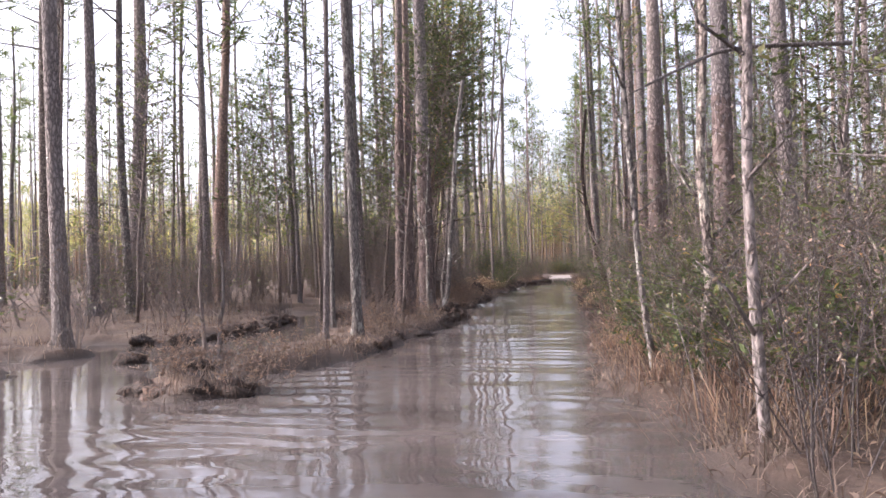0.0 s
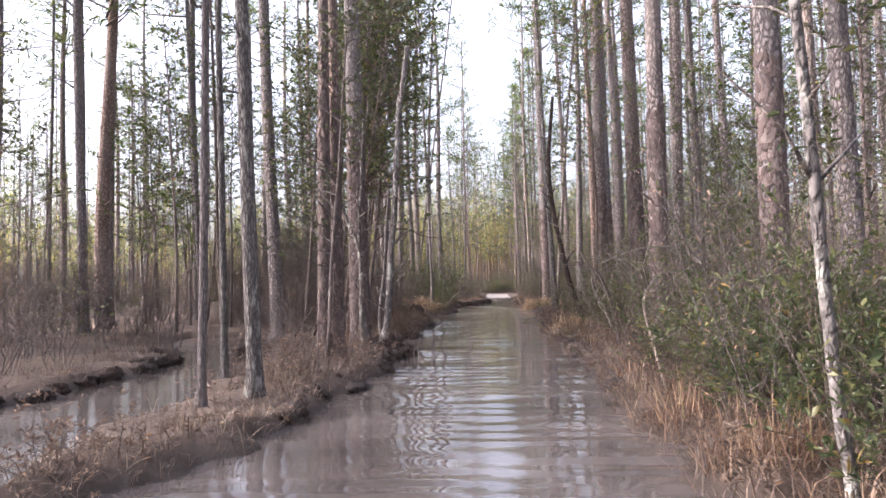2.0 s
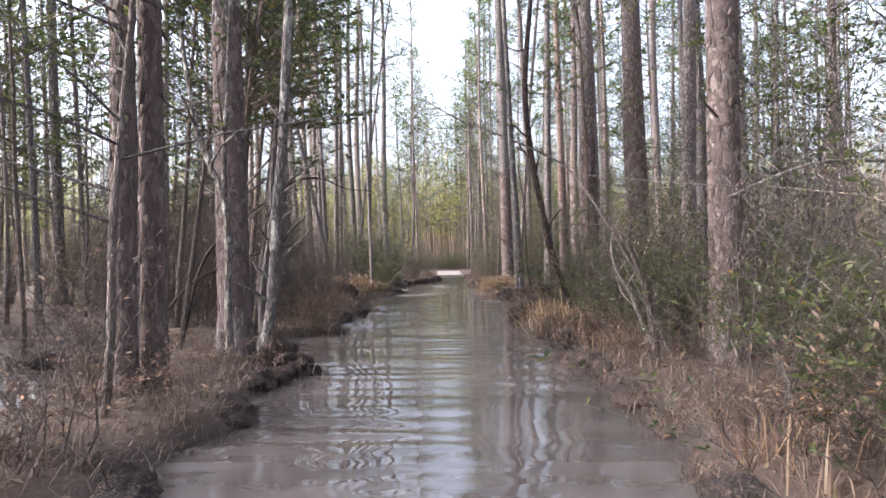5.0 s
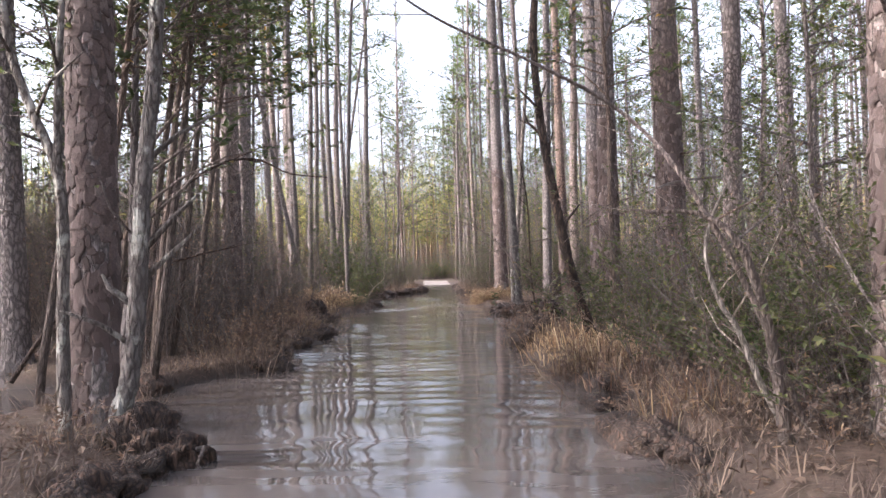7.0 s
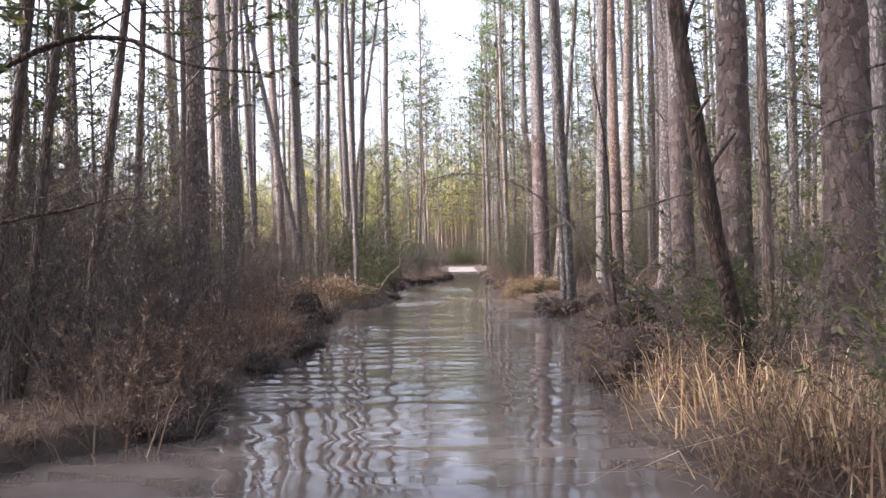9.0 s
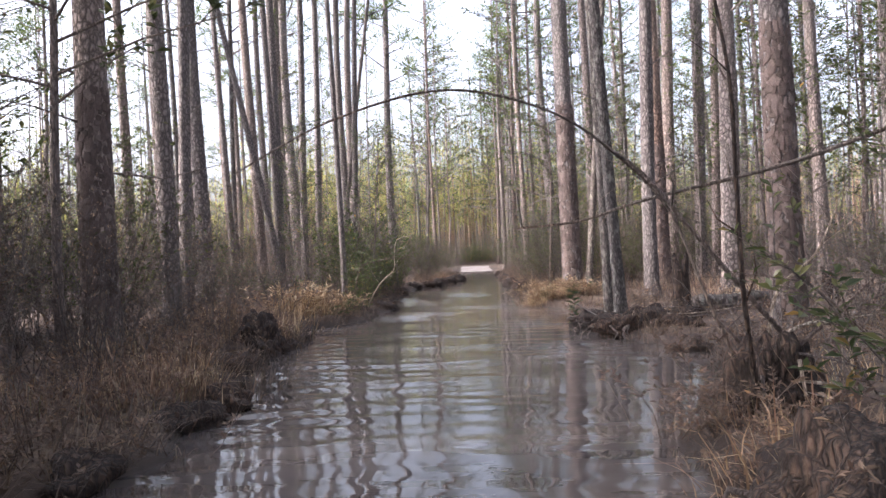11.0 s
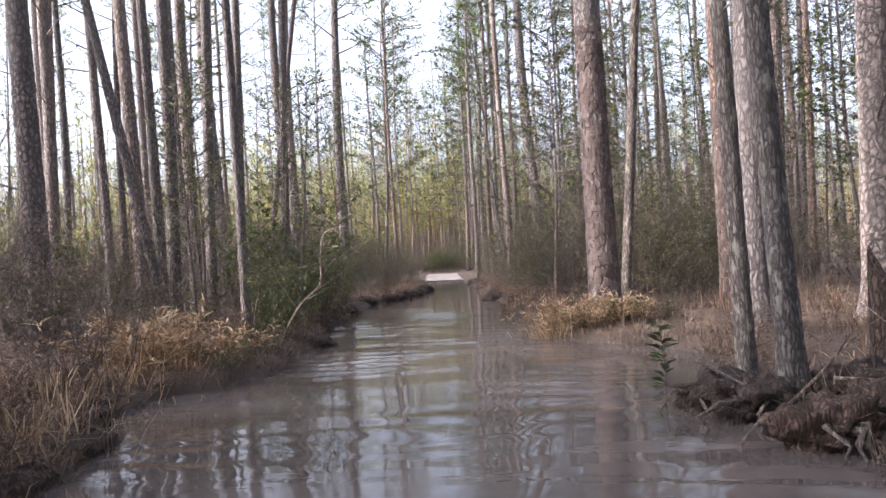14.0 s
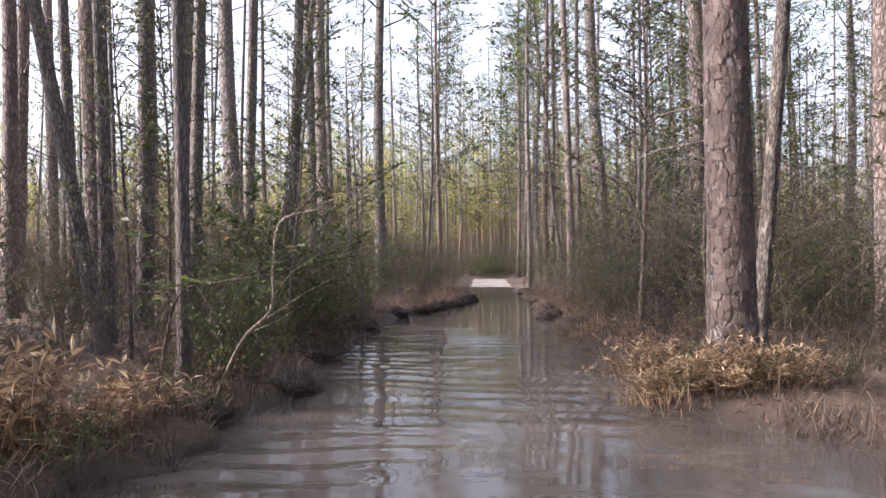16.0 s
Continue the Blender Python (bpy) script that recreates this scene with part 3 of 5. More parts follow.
# x, y, diameter, lean x, lean y, kind (0 brown, 1 reddish, 2 grey)
TREES = [
    (-14.2, 23.0, 0.52, 0.01, 0, 0), (-8.15, 11.1, 0.27, -0.015, 0, 0), (-11.6, 17.0, 0.3, -0.03, 0, 0), (-3.84, 11.75, 0.09, 0.02, 0, 0), (-3.43, 12.25, 0.17, -0.035, 0, 2), (-4.45, 14.1, 0.1, 0.0, 0, 2),
    (-12.3, 24.5, 0.28, 0, 0, 0), (-13.0, 27.3, 0.3, 0, 0, 0), (-11.2, 30.1, 0.3, 0, 0, 0), (-11.0, 37.4, 0.3, 0, 0, 0), (-9.8, 41.7, 0.3, 0, 0, 0), (-6.6, 37.3, 0.28, 0, 0, 0), (-6.4, 44.4, 0.3, 0.01, 0, 0),
    (-6.6, 43.3, 0.3, -0.02, 0, 0), (-10.3, 47.0, 0.28, 0, 0, 0), (-6.1, 49.2, 0.28, 0, 0, 0), (3.2, 37.1, 0.3, 0, 0, 0), (4.7, 26.1, 0.34, 0, 0, 0), (7.0, 28.6, 0.3, 0, 0, 0), (8.6, 41.0, 0.33, 0, 0, 0),
    (6.2, 43.5, 0.28, 0, 0, 0), (6.9, 44.2, 0.28, 0.01, 0, 0), (8.5, 23.4, 0.3, 0, 0, 0), (4.5, 15.3, 0.34, 0, 0, 0),
    (-6.45, 23.6, 0.36, -0.01, 0, 0),
    (-7.4, 40.8, 0.42, 0.0, 0, 0),
    (-7.0, 48.0, 0.36, 0.0, 0, 0), (-5.7, 56.0, 0.42, 0.01, 0, 0), (-6.2, 56.8, 0.4, 0, 0, 0), (-4.3, 60.0, 0.46, -0.01, 0, 0),
    (-6.0, 35.0, 0.33, 0.0, 0, 0), (-7.9, 54.0, 0.55, -0.015, 0, 0), (-4.4, 46.3, 0.22, 0.05, 0, 0), (-5.36, 41.0, 0.19, -0.19, 0, 0), (-5.2, 48.0, 0.16, 0.14, 0, 0),
    (-5.7, 44.9, 0.25, 0.0, 0, 0), (-3.5, 39.0, 0.14, -0.02, 0, 0), (-5.7, 41.8, 0.2, -0.02, 0, 0), (-8.1, 45.3, 0.22, -0.03, 0, 0),
    (-10.6, 54.2, 0.28, 0.0, 0, 0), (-9.3, 54.6, 0.34, -0.02, 0, 0), (-9.5, 45.5, 0.3, -0.01, 0, 0), (-15.0, 56.2, 0.4, 0, 0, 0),
    (5.4, 18.5, 0.3, 0.01, 0, 0), 
    (6.47, 30.2, 0.34, 0, 0, 0), (5.0, 37.6, 0.42, 0.0, 0, 0),
    (1.72, 34.05, 0.15, -0.03, 0, 2), (1.8, 33.45, 0.19, -0.04, 0, 2), 
    (2.42, 40.4, 0.17, 0.1, 0, 2), (3.7, 47.0, 0.32, -0.01, 0, 0), (7.6, 47.8, 0.36, 0, 0, 0), (3.76, 58.0, 0.5, -0.02, 0, 0), (5.3, 43.0, 0.36, 0, 0, 0),
]
rng = random.Random(11)
for x, y, dia, lx, ly, kind in TREES:
    s = dia / 0.36
    t = copy_thing(NEAR[kind], up_axis(x, y, lx, ly, rng.uniform(0, 6.28), s, rng.uniform(0.92, 1.1)))
    spread_crown(t, s, 0.7 + 0.9 * min(dia, 0.5))
    t["group"] = "pines near the track" if kind < 2 else "grey trunks near the track"


def scale_mesh(seed):
    """One bark scale: a bent, chipped flake with a raised lower lip; 1 wide, 1 tall, facing +y."""
    q = random.Random(seed)
    v, f, n = [], [], 8
    for ring, (grow, h) in enumerate([(1.0, -0.012), (0.98, 0.006), (0.72, 0.014)]):
        for k in range(n):
            a = 2 * math.pi * (k + 0.5) / n
            wob = 1 + 0.26 * math.sin(k * 2.4 + seed) + 0.18 * math.sin(k * 4.1 + seed * 3)
            x = max(-0.52, min(0.52, math.cos(a) * 0.66 * wob)) * grow
            z = max(-0.55, min(0.55, math.sin(a) * 0.68 * wob)) * grow
            v.append((x, h - 0.03 * x * x - 0.008 * z, z))
    f += [(r * n + k, r * n + (k + 1) % n, (r + 1) * n + (k + 1) % n, (r + 1) * n + k) for r in range(2) for k in range(n)]
    f.append(tuple(2 * n + k for k in range(n)))
    me = bpy.data.meshes.new("bark_plate")
    me.from_pydata(v, [], [tuple(reversed(p)) for p in f])
    me.materials.append(SCALE)
    me.update()
    return me


SCALES = [scale_mesh(i) for i in range(9)]


def scale_bark(tree, dia, z0, z1, top, seed, singles=230):
    """Overlapping scales round a straight stem; those beyond the first few hundred are one mesh."""
    q = random.Random(seed)
    trunk = next(o for o in tree.children if o.name.startswith("trunk"))
    spots, z, slim = [], z0, min(1.0, dia / 0.36)
    while z < z1:
        r = 0.5 * dia * (1 - 0.62 * z / top) * (1 + 0.42 * math.exp(-(z + 0.02) / 0.15) + 0.08 * math.exp(-z / 0.6))
        n = max(5, round(2 * math.pi * r / (0.074 * slim)))
        off = q.random()
        for k in range(n):
            a = 2 * math.pi * (k + off + q.uniform(-0.22, 0.22)) / n
            spots.append((a, z + q.uniform(-0.09, 0.09), r, q.uniform(0.05, 0.115) * slim, q.uniform(0.08, 0.24) * (1.3 if slim < 0.8 else 1.0)))
        z += 0.095
    rest = Mesher()
    for i, (a, zz, r, w, h) in enumerate(spots):
        me = SCALES[q.randrange(9)]
        m = Matrix.Translation((math.cos(a) * r, math.sin(a) * r, zz)) @ Matrix.Rotation(a - math.pi / 2, 4, "Z") @ Matrix.Rotation(q.gauss(0, 0.22), 4, "Y") @ Matrix.Rotation(q.gauss(0.03, 0.05), 4, "X") @ Matrix.Diagonal((w, q.uniform(0.55, 0.95) * slim, h, 1))
        if i < singles:
            ob = new("bark_plate", me)
            ob.parent = trunk
            ob.matrix_basis = m
        else:
            base = len(rest.v)
            rest.v += [m @ p.co for p in me.vertices]
            rest.f += [tuple(base + j for j in p.vertices) for p in me.polygons]
    if rest.v:
        ob = new("upper_bark", rest.mesh("upper_bark", SCALE, False))
        ob.parent = trunk
        tagged(ob, kind="stuff")


# the big pines that stand closest to the water, with scales from z0 up to z1
for x, y, dia, lx, ly, z0, z1, tone in [(1.95, 39.75, 0.46, -0.012, 0, 0.1, 4.6, 0), (-3.5, 19.4, 0.4, -0.01, 0, 0.1, 4.4, 0), (3.4, 25.4, 0.48, -0.01, 0, 0.3, 4.0, 1), (2.55, 26.3, 0.36, 0, 0, 0.3, 3.8, 0), (3.58, 31.5, 0.41, -0.01, 0, 0.2, 4.0, 0), (2.2, 17.64, 0.34, 0.01, 0, 0.5, 4.2, 0), (-3.5, 16.0, 0.2, 0.012, 0, 0.2, 4.2, 1), (-3.33, 16.25, 0.21, 0.0, 0, 0.2, 4.2, 1), (-5.45, 31.3, 0.45, -0.005, 0, 0.2, 3.4, 0), (3.1, 14.6, 0.38, 0, 0, 0.6, 4.2, 0), (4.45, 40.9, 0.36, -0.01, 0, 0.2, 3.6, 1)]:
    seed = int(x * 10 + y * 100)
    t = pine("thick pine with flaking pinkish-grey bark plates near the water", trunk_mesh("trunk", RED_BARK if tone else PINE_BARK, seed, radius=dia / 2, sway=0.0, plated=False, sides=20), HIGH[seed % 3])
    t.matrix_basis = up_axis(x, y, lx, ly)
    spread_crown(t, 1.0, 0.7 + 0.9 * dia)
    t["group"] = "scaly pines at the water"
    scale_bark(t, dia, z0, z1, 22.0, seed)
    TREES.append((x, y))

SPOTS = [(x, y) for x, y, *_ in TREES]
rng = random.Random(5)


def free(x, y, gap):
    return all((x - a) ** 2 + (y - b) ** 2 > gap * gap for a, b in SPOTS)


# trees at y below 0 are out of view, added to screen the sun
count, far_spots = 0, []
while count < 880:
    x, y = rng.uniform(-80, 75), rng.uniform(-45, 135)
    side = -1.0 - x if x < -1 else x + 1.0
    clear = 7.0 if y < 50 else (2.4 if y < 79 else 0.0)
    if side < clear or (y < 6 and abs(x) < 6) or dry(x, y) < 0.15 or (abs(x) < 1.7 and y < 97) or not free(x, y, 1.25) or abs(x) > 60 + 0.2 * max(y, 0):
        continue
    # gaps in the canopy through which low sun reaches the straw on the banks
    beam = -50 < x < -12 and abs(y - 33.8 - 0.14 * (x + 30)) < 2.6
    lane = -1.0 - 0.035 * (y - 32) > x > -1.4 - 0.15 * (y - 32)
    if beam or y > 50 and lane and rng.random() < 0.72 or y > 36 and -40 < x < -3 and rng.random() < 0.66 or y > 38 and 2 < x < 32 and rng.random() < 0.25:
        continue
    if rng.random() < 0.25 * smooth(20, 60, side) or (y > 88 and rng.random() < 0.6):
        continue
    SPOTS.append((x, y))
    count += 1
    far_spots.append((x, y, rng.choice((0, 0, 1, 2, 2, 3)), rng.uniform(0.11, 0.28) if rng.random() < 0.72 else rng.uniform(0.28, 0.46), rng.gauss(0, 0.018), rng.gauss(0, 0.018), rng.uniform(0, 6.28), rng.uniform(0.75, 1.12)))
for x, y in [(1.9, 52.5), (2.6, 56), (2.2, 63), (1.7, 66.5), (3.0, 69), (2.4, 74.5), (1.9, 80), (0.6, 98), (1.5, 104), (-0.6, 109), (2.6, 88), (3.4, 93), (0.4, 116), (-1.7, 98), (-2.4, 66), (-3.2, 83)]:
    SPOTS.append((x, y))
    far_spots.append((x, y, rng.choice((0, 1, 2)), rng.uniform(0.17, 0.3), rng.gauss(0, 0.012), 0.0, rng.uniform(0, 6.28), rng.uniform(0.8, 1.05)))
far_spots.sort(key=lambda s: math.hypot(s[0] + 1, max(0.0, s[1] - 40) + 3 * max(0.0, 8 - s[1])))
for x, y, kind, dia, lx, ly, turn, sz in far_spots[:290]:
    t = copy_thing(FAR[kind], up_axis(x, y, lx, ly, turn, dia / 0.36, sz))
    spread_crown(t, dia / 0.36, 0.75 + dia)
    t["group"] = "slender trees of the stand"
for proto in NEAR + FAR:
    for o in (*proto.children_recursive, proto):
        bpy.data.objects.remove(o)


def join_far():
    """The crowded stand beyond and the unseen sun screen: stems in one mesh, crowns in another."""
    stems, tops = Mesher(), Mesher()
    rng = random.Random(77)
    for x, y, kind, dia, lx, ly, turn, sz in far_spots[290:]:
        h, z = 21 * sz, land(x, y)
        stems.tube([(x, y, z - 0.3), (x + lx * 4, y, z + 4), (x + lx * h * 0.6, y, z + h * 0.6), (x + lx * h, y, z + h)], [dia * 0.56, dia * 0.48, dia * 0.3, 0.03], 5, False)
        low = rng.uniform(0.3, 0.6)
        for i in range(12 if x > 1 else 9):
            u = rng.random()
            zz = h * (low + (1 - low) * u)
            r = 2.6 * (1.1 - 0.75 * u)
            q = Vector((x + lx * zz, y, z + zz)) + Vector((rng.gauss(0, 0.6), rng.gauss(0, 0.6), rng.gauss(0, 0.3))) * r
            for _ in range(3):
                tuft(tops, q + Vector((rng.gauss(0, 0.3), rng.gauss(0, 0.3), rng.gauss(0, 0.18))), rng, 6, 0.5)
    tagged(new("far_trunks", stems.mesh("far_trunks", PINE_BARK)), "crowded grey-brown pine stems deep in the wood, with unseen stems behind the start", "trees", kind="stuff")
    tagged(new("far_crowns", tops.mesh("far_crowns", NEEDLES, False)), "open needle crowns of the distant pines and of unseen ones behind the start", "foliage", kind="stuff")


join_far()


def distant_wood():
    """Young pines and leafy growth that close the view at the far end."""
    rng = random.Random(91)
    green, stems = Mesher(), Mesher()
    for i in range(1500):
        a = rng.uniform(-1.15, 1.15) if i < 1150 else rng.gauss(0.0, 0.16)
        r = rng.uniform(42, 150) if i < 1150 else rng.uniform(72, 140)
        x, y = math.sin(a) * r, 20 + math.cos(a) * r
        if (abs(x) < 2.0 and y < 92) or (abs(x + 1) < 5 and y < 80) or dry(x, y) < 0.2:
            continue
        h, z = rng.uniform(7, 15) if r > 72 else rng.uniform(2, 5.5), land(x, y)
        stems.tube([(x, y, z - 0.2), (x + rng.gauss(0, 0.2), y, z + h)], [0.08, 0.03], 3, False)
        for _ in range(int(h * 0.7)):
            u = rng.uniform(0.46, 1)
            q = Vector((x, y, z + h * u)) + Vector((rng.gauss(0, 1), rng.gauss(0, 1), 0)) * 1.1 * (1.2 - u)
            for _ in range(3):
                tuft(green, q + Vector((rng.gauss(0, 0.28), rng.gauss(0, 0.28), rng.gauss(0, 0.2))), rng, 4, 0.74)
    for i in range(1000):
        a = rng.uniform(-1.3, 1.3)
        r = rng.uniform(140, 215)
        x, y = math.sin(a) * r, 20 + math.cos(a) * r
        h = rng.uniform(12, 20)
        stems.tube([(x, y, -0.2), (x + rng.gauss(0, 0.3), y, h)], [rng.uniform(0.12, 0.24), 0.08], 4, False)
        if i % 2 == 0:
            for _ in range(6):
                q = Vector((x + rng.gauss(0, 1.3), y + rng.gauss(0, 1.3), h * rng.uniform(0.5, 1)))
                for _ in range(2):
                    tuft(green, q + Vector((rng.gauss(0, 0.7), rng.gauss(0, 0.7), rng.gauss(0, 0.5))), rng, 5, 1.0)
    tagged(new("distant_stems", stems.mesh("distant_stems", SUNLIT_BARK)), "thin reddish stems of the far pine stand", "trees", kind="stuff")
    tagged(new("distant_growth", green.mesh("distant_growth", SUNLIT_YOUNG, False)), "sunlit yellow-green young pines closing the distance", "foliage", kind="stuff")


distant_wood()


# ---- undergrowth ----
BARE = [shrub_meshes(100 + i, 2.4, 15, TWIG, DRY_LEAF, 3, 0.05, 0.34, 6) for i in range(4)]
MIXED = [shrub_meshes(120 + i, 2.0, 13, BROWN_STEM, OLIVE, 9, 0.062, 0.36, 6) for i in range(4)]
GREEN = [shrub_meshes(140 + i, 1.35, 13, BROWN_STEM, FRESH, 10, 0.085, 0.42, 5, 0.38) for i in range(3)]
THICKET = [shrub_meshes(170 + i, 3.5, 17, TWIG, DRY_LEAF, 2, 0.055, 0.24, 8, 0.45, 0.01) for i in range(3)]
TALL = [shrub_meshes(160 + i, 4.4, 12, TWIG, OLIVE, 8, 0.075, 0.2, 9, 0.4, 0.012) for i in range(3)]


def shrub(pair, label, x, y, s, sz, turn, group, name="shrub", parts=("branchwork", "foliage")):
    t = thing(name, label, "shrub", group, up_axis(x, y, 0, 0, turn, s, sz))
    tagged(part(parts[0], pair[0], t), kind="stuff")
    tagged(part(parts[1], pair[1], t), kind="stuff")
    return t


rng = random.Random(21)
LABELS = {"b": "bare grey-brown twiggy shrub with a few dead leaves", "m": "olive-leaved wiry shrub in the wet thicket", "g": "fresh green leafy bush at the water's edge", "t": "tall thin olive-leaved shrub among the trunks", "h": "tall leafless grey thicket of fine twigs"}
SETS = {"b": BARE, "m": MIXED, "g": GREEN, "t": TALL, "h": THICKET}


def put_shrub(kind, x, y, s=1.0, sz=1.0):
    shrub(rng.choice(SETS[kind]), LABELS[kind], x, y, s, sz, rng.uniform(0, 6.28), {"b": "bare shrubs", "m": "olive shrubs", "g": "green bushes", "t": "tall shrubs", "h": "leafless thickets"}[kind], {"b": "bare_shrub", "m": "olive_shrub", "g": "green_bush", "t": "tall_shrub", "h": "twig_thicket"}[kind])


# stretches of thicket: x0, x1, y0, y1, how many, kinds
for x0, x1, y0, y1, n, kinds in [
        (1.4, 3.4, 3.2, 7.0, 15, "mmbbg"), (1.0, 3.2, 6.5, 9.5, 10, "gmm"), (0.95, 2.6, 9.5, 14.5, 18, "gmmb"), (1.1, 3.4, 14.5, 21.5, 24, "mmgbb"), (2.2, 6.5, 8, 22, 22, "mbbt"),
        (1.2, 2.6, 21.5, 26.5, 6, "gmm"), (3.2, 9, 20, 34, 14, "bmt"), (1.6, 3.4, 41.5, 52, 16, "mbt"), (3, 10, 43, 60, 20, "bbmt"), (1.3, 5, 50, 74, 24, "mmbt"),
        (-4.6, -3.2, 14, 17.5, 2, "b"), (-6.5, -3.8, 23, 30, 15, "bbbb"), (-6.8, -4.2, 23.0, 29, 5, "h"), (-9.5, -5.5, 23.5, 32, 9, "h"), (-14, -7, 17.5, 25, 12, "h"), (-8, -5, 23.5, 27, 3, "h"), (-10.5, -5.6, 27, 34, 12, "hbm"), (-14, -6.5, 27, 37, 18, "hhb"), (-2.6, 2.6, 81.5, 88, 12, "mmb"), (-9, -1.2, 72, 90, 34, "bmbt"), (1.4, 9, 72, 90, 34, "bmbt"), (-5, 5, 88, 98, 24, "mbt"), (-3.4, -1.9, 50, 60, 6, "b"), (-18, -9, 24, 36, 6, "h"), (2.8, 6, 9, 19, 4, "h"), (-3.7, -2.7, 38.2, 44, 6, "g"), (-11, -6, 24, 36, 10, "bbt"), (-5.5, -3.3, 30, 36, 6, "bb"),
        (-3.8, -2.4, 38.6, 48, 14, "mmg"), (-8, -3.4, 37, 50, 16, "mbb"), (-6, -1.6, 50, 72, 26, "mmbt"), (-20, -9.5, 14, 40, 10, "bbm"), (-14, -5.5, 36, 47, 12, "bbm"), (-16, -8, 40, 62, 10, "bmt"), (9, 18, 15, 60, 14, "bmt"), (4.5, 12, 29, 39, 16, "bbm"), (3, 10, 43.5, 53, 14, "b"), (1.4, 2.8, 3.8, 9.5, 8, "bbg"), (-9.5, -4.4, 8.5, 20, 9, "b"), (-14, -6.5, 24, 35, 7, "hbb"), (1.7, 4.5, 41, 48, 8, "mb"), (4.6, 12, 38, 58, 14, "bmm"), (2.2, 5.2, 42.5, 52, 12, "bbm"), (1.9, 4.2, 43, 57, 12, "mmb"), (1.3, 2.8, 20.5, 26, 3, "m"), (-5.5, -2.8, 40, 46, 7, "mmg")]:
    k = 0
    while k < n:
        x, y = rng.uniform(x0, x1), rng.uniform(y0, y1)
        if dry(x, y) < 0.4:
            x += 0.5 if x > -1 else -0.5
            if dry(x, y) < 0.12:
                k += 0.25
                continue
        if 0 < x < 1.85 and (15.3 < y < 18.3 or 24.3 < y < 26.8):
            k += 0.5
            continue
        kind, edge = rng.choice(kinds), 0.62 if -4 < x < 1.7 else 1.0
        put_shrub(kind, x, y, rng.uniform(0.75, 1.2) * (edge if kind == "g" else 0.5 + 0.5 * edge), rng.uniform(0.65, 1.15))
        k += 1


def far_brush():
    wood, leaves = Mesher(), Mesher()
    rng = random.Random(31)
    k = 0
    while k < 760:
        x, y = rng.gauss(-1, 26), rng.uniform(12, 105)
        side = abs(x + 1)
        if (side < 8 and y < 58) or (side < 2.3 and y < 79) or dry(x, y) < 0.1:
            continue
        k += 1
        z, h = land(x, y), rng.uniform(1.2, 3.0)
        for _ in range(6):
            d = Vector((rng.gauss(0, 0.45), rng.gauss(0, 0.45), 1)).normalized()
            p = Vector((x + rng.gauss(0, 0.5), y + rng.gauss(0, 0.5), z - 0.1))
            e = p + d * h * rng.uniform(0.6, 1.1)
            wood.tube([p, e], [0.014, 0.005], 3, False)
            for _ in range(2):
                q = p.lerp(e, rng.uniform(0.4, 0.9))
                wood.tube([q, q + rdir(rng, 0.5) * h * 0.35], [0.008, 0.004], 3, False)
            for _ in range(9):
                q = p.lerp(e, rng.uniform(0.3, 1.05)) + Vector((rng.gauss(0, 1), rng.gauss(0, 1), rng.gauss(0, 0.5))) * 0.22
                leaves.leaf(q, rdir(rng, rng.uniform(-0.3, 0.6)), Vector((rng.gauss(0, 0.6), rng.gauss(0, 0.6), 1)).normalized(), 0.13, 0.075)
    tagged(new("far_brush_stems", wood.mesh("far_brush_stems", TWIG)), "wiry grey brush between the far trunks", "brush", kind="stuff")
    tagged(new("far_brush_leaves", leaves.mesh("far_brush_leaves", OLIVE, False)), "thin olive foliage of the far brush", "foliage", kind="stuff")


far_brush()
# dark evergreen shrubs standing taller than the brush
for x, y, sc in [(-4.6, 61, 2.3), (-5.6, 57.5, 1.9), (-3.6, 66, 2.2), (-8.2, 65, 2.5), (2.7, 65.5, 2.1), (3.6, 60.5, 2.0), (5.4, 69, 2.5), (2.9, 72, 2.2), (-3.1, 73, 2.0), (-10.5, 60, 2.2), (7.5, 63, 2.3), (9.5, 55, 2.1), (-4.6, 52.5, 1.7), (3.2, 54, 1.6)]:
    put_shrub("g", x, y, sc, sc)
# high grey-brown and olive brush filling the gaps between the trunks
brush_rng = random.Random(77)
for x0, x1, y0, y1, n, kinds in [(-15, -5.2, 40, 52, 16, "bbm"), (-16, -4.2, 52, 62, 14, "bm"), (2.4, 9, 47, 58, 12, "bmm"), (7.5, 15, 27, 42, 9, "bm"), (-12, -5.6, 30, 38, 8, "bm")]:
    for _ in range(n):
        x, y = brush_rng.uniform(x0, x1), brush_rng.uniform(y0, y1)
        if dry(x, y) > 0.2:
            put_shrub(brush_rng.choice(kinds), x, y, brush_rng.uniform(1.3, 1.7), brush_rng.uniform(1.3, 1.8))
for x, y, sc in [(-4.0, 42.6, 1.9), (-3.7, 45.0, 1.7), (-4.7, 44.4, 2.1), (-7.5, 41.5, 1.5), (2.9, 49.5, 1.6), (3.6, 52.0, 1.9), (5.6, 47.5, 1.7)]:
    put_shrub("g", x, y, sc, sc * 1.1)
# the rounded bush where the sand track bends away
for x, y, sc in [(0.05, 80.2, 1.5), (-0.5, 80.5, 1.3), (0.6, 80.4, 1.35), (0.1, 80.9, 1.55), (-0.9, 80.9, 1.0), (1.0, 80.8, 1.05)]:
    put_shrub("g", x, y, sc, sc * 1.05)

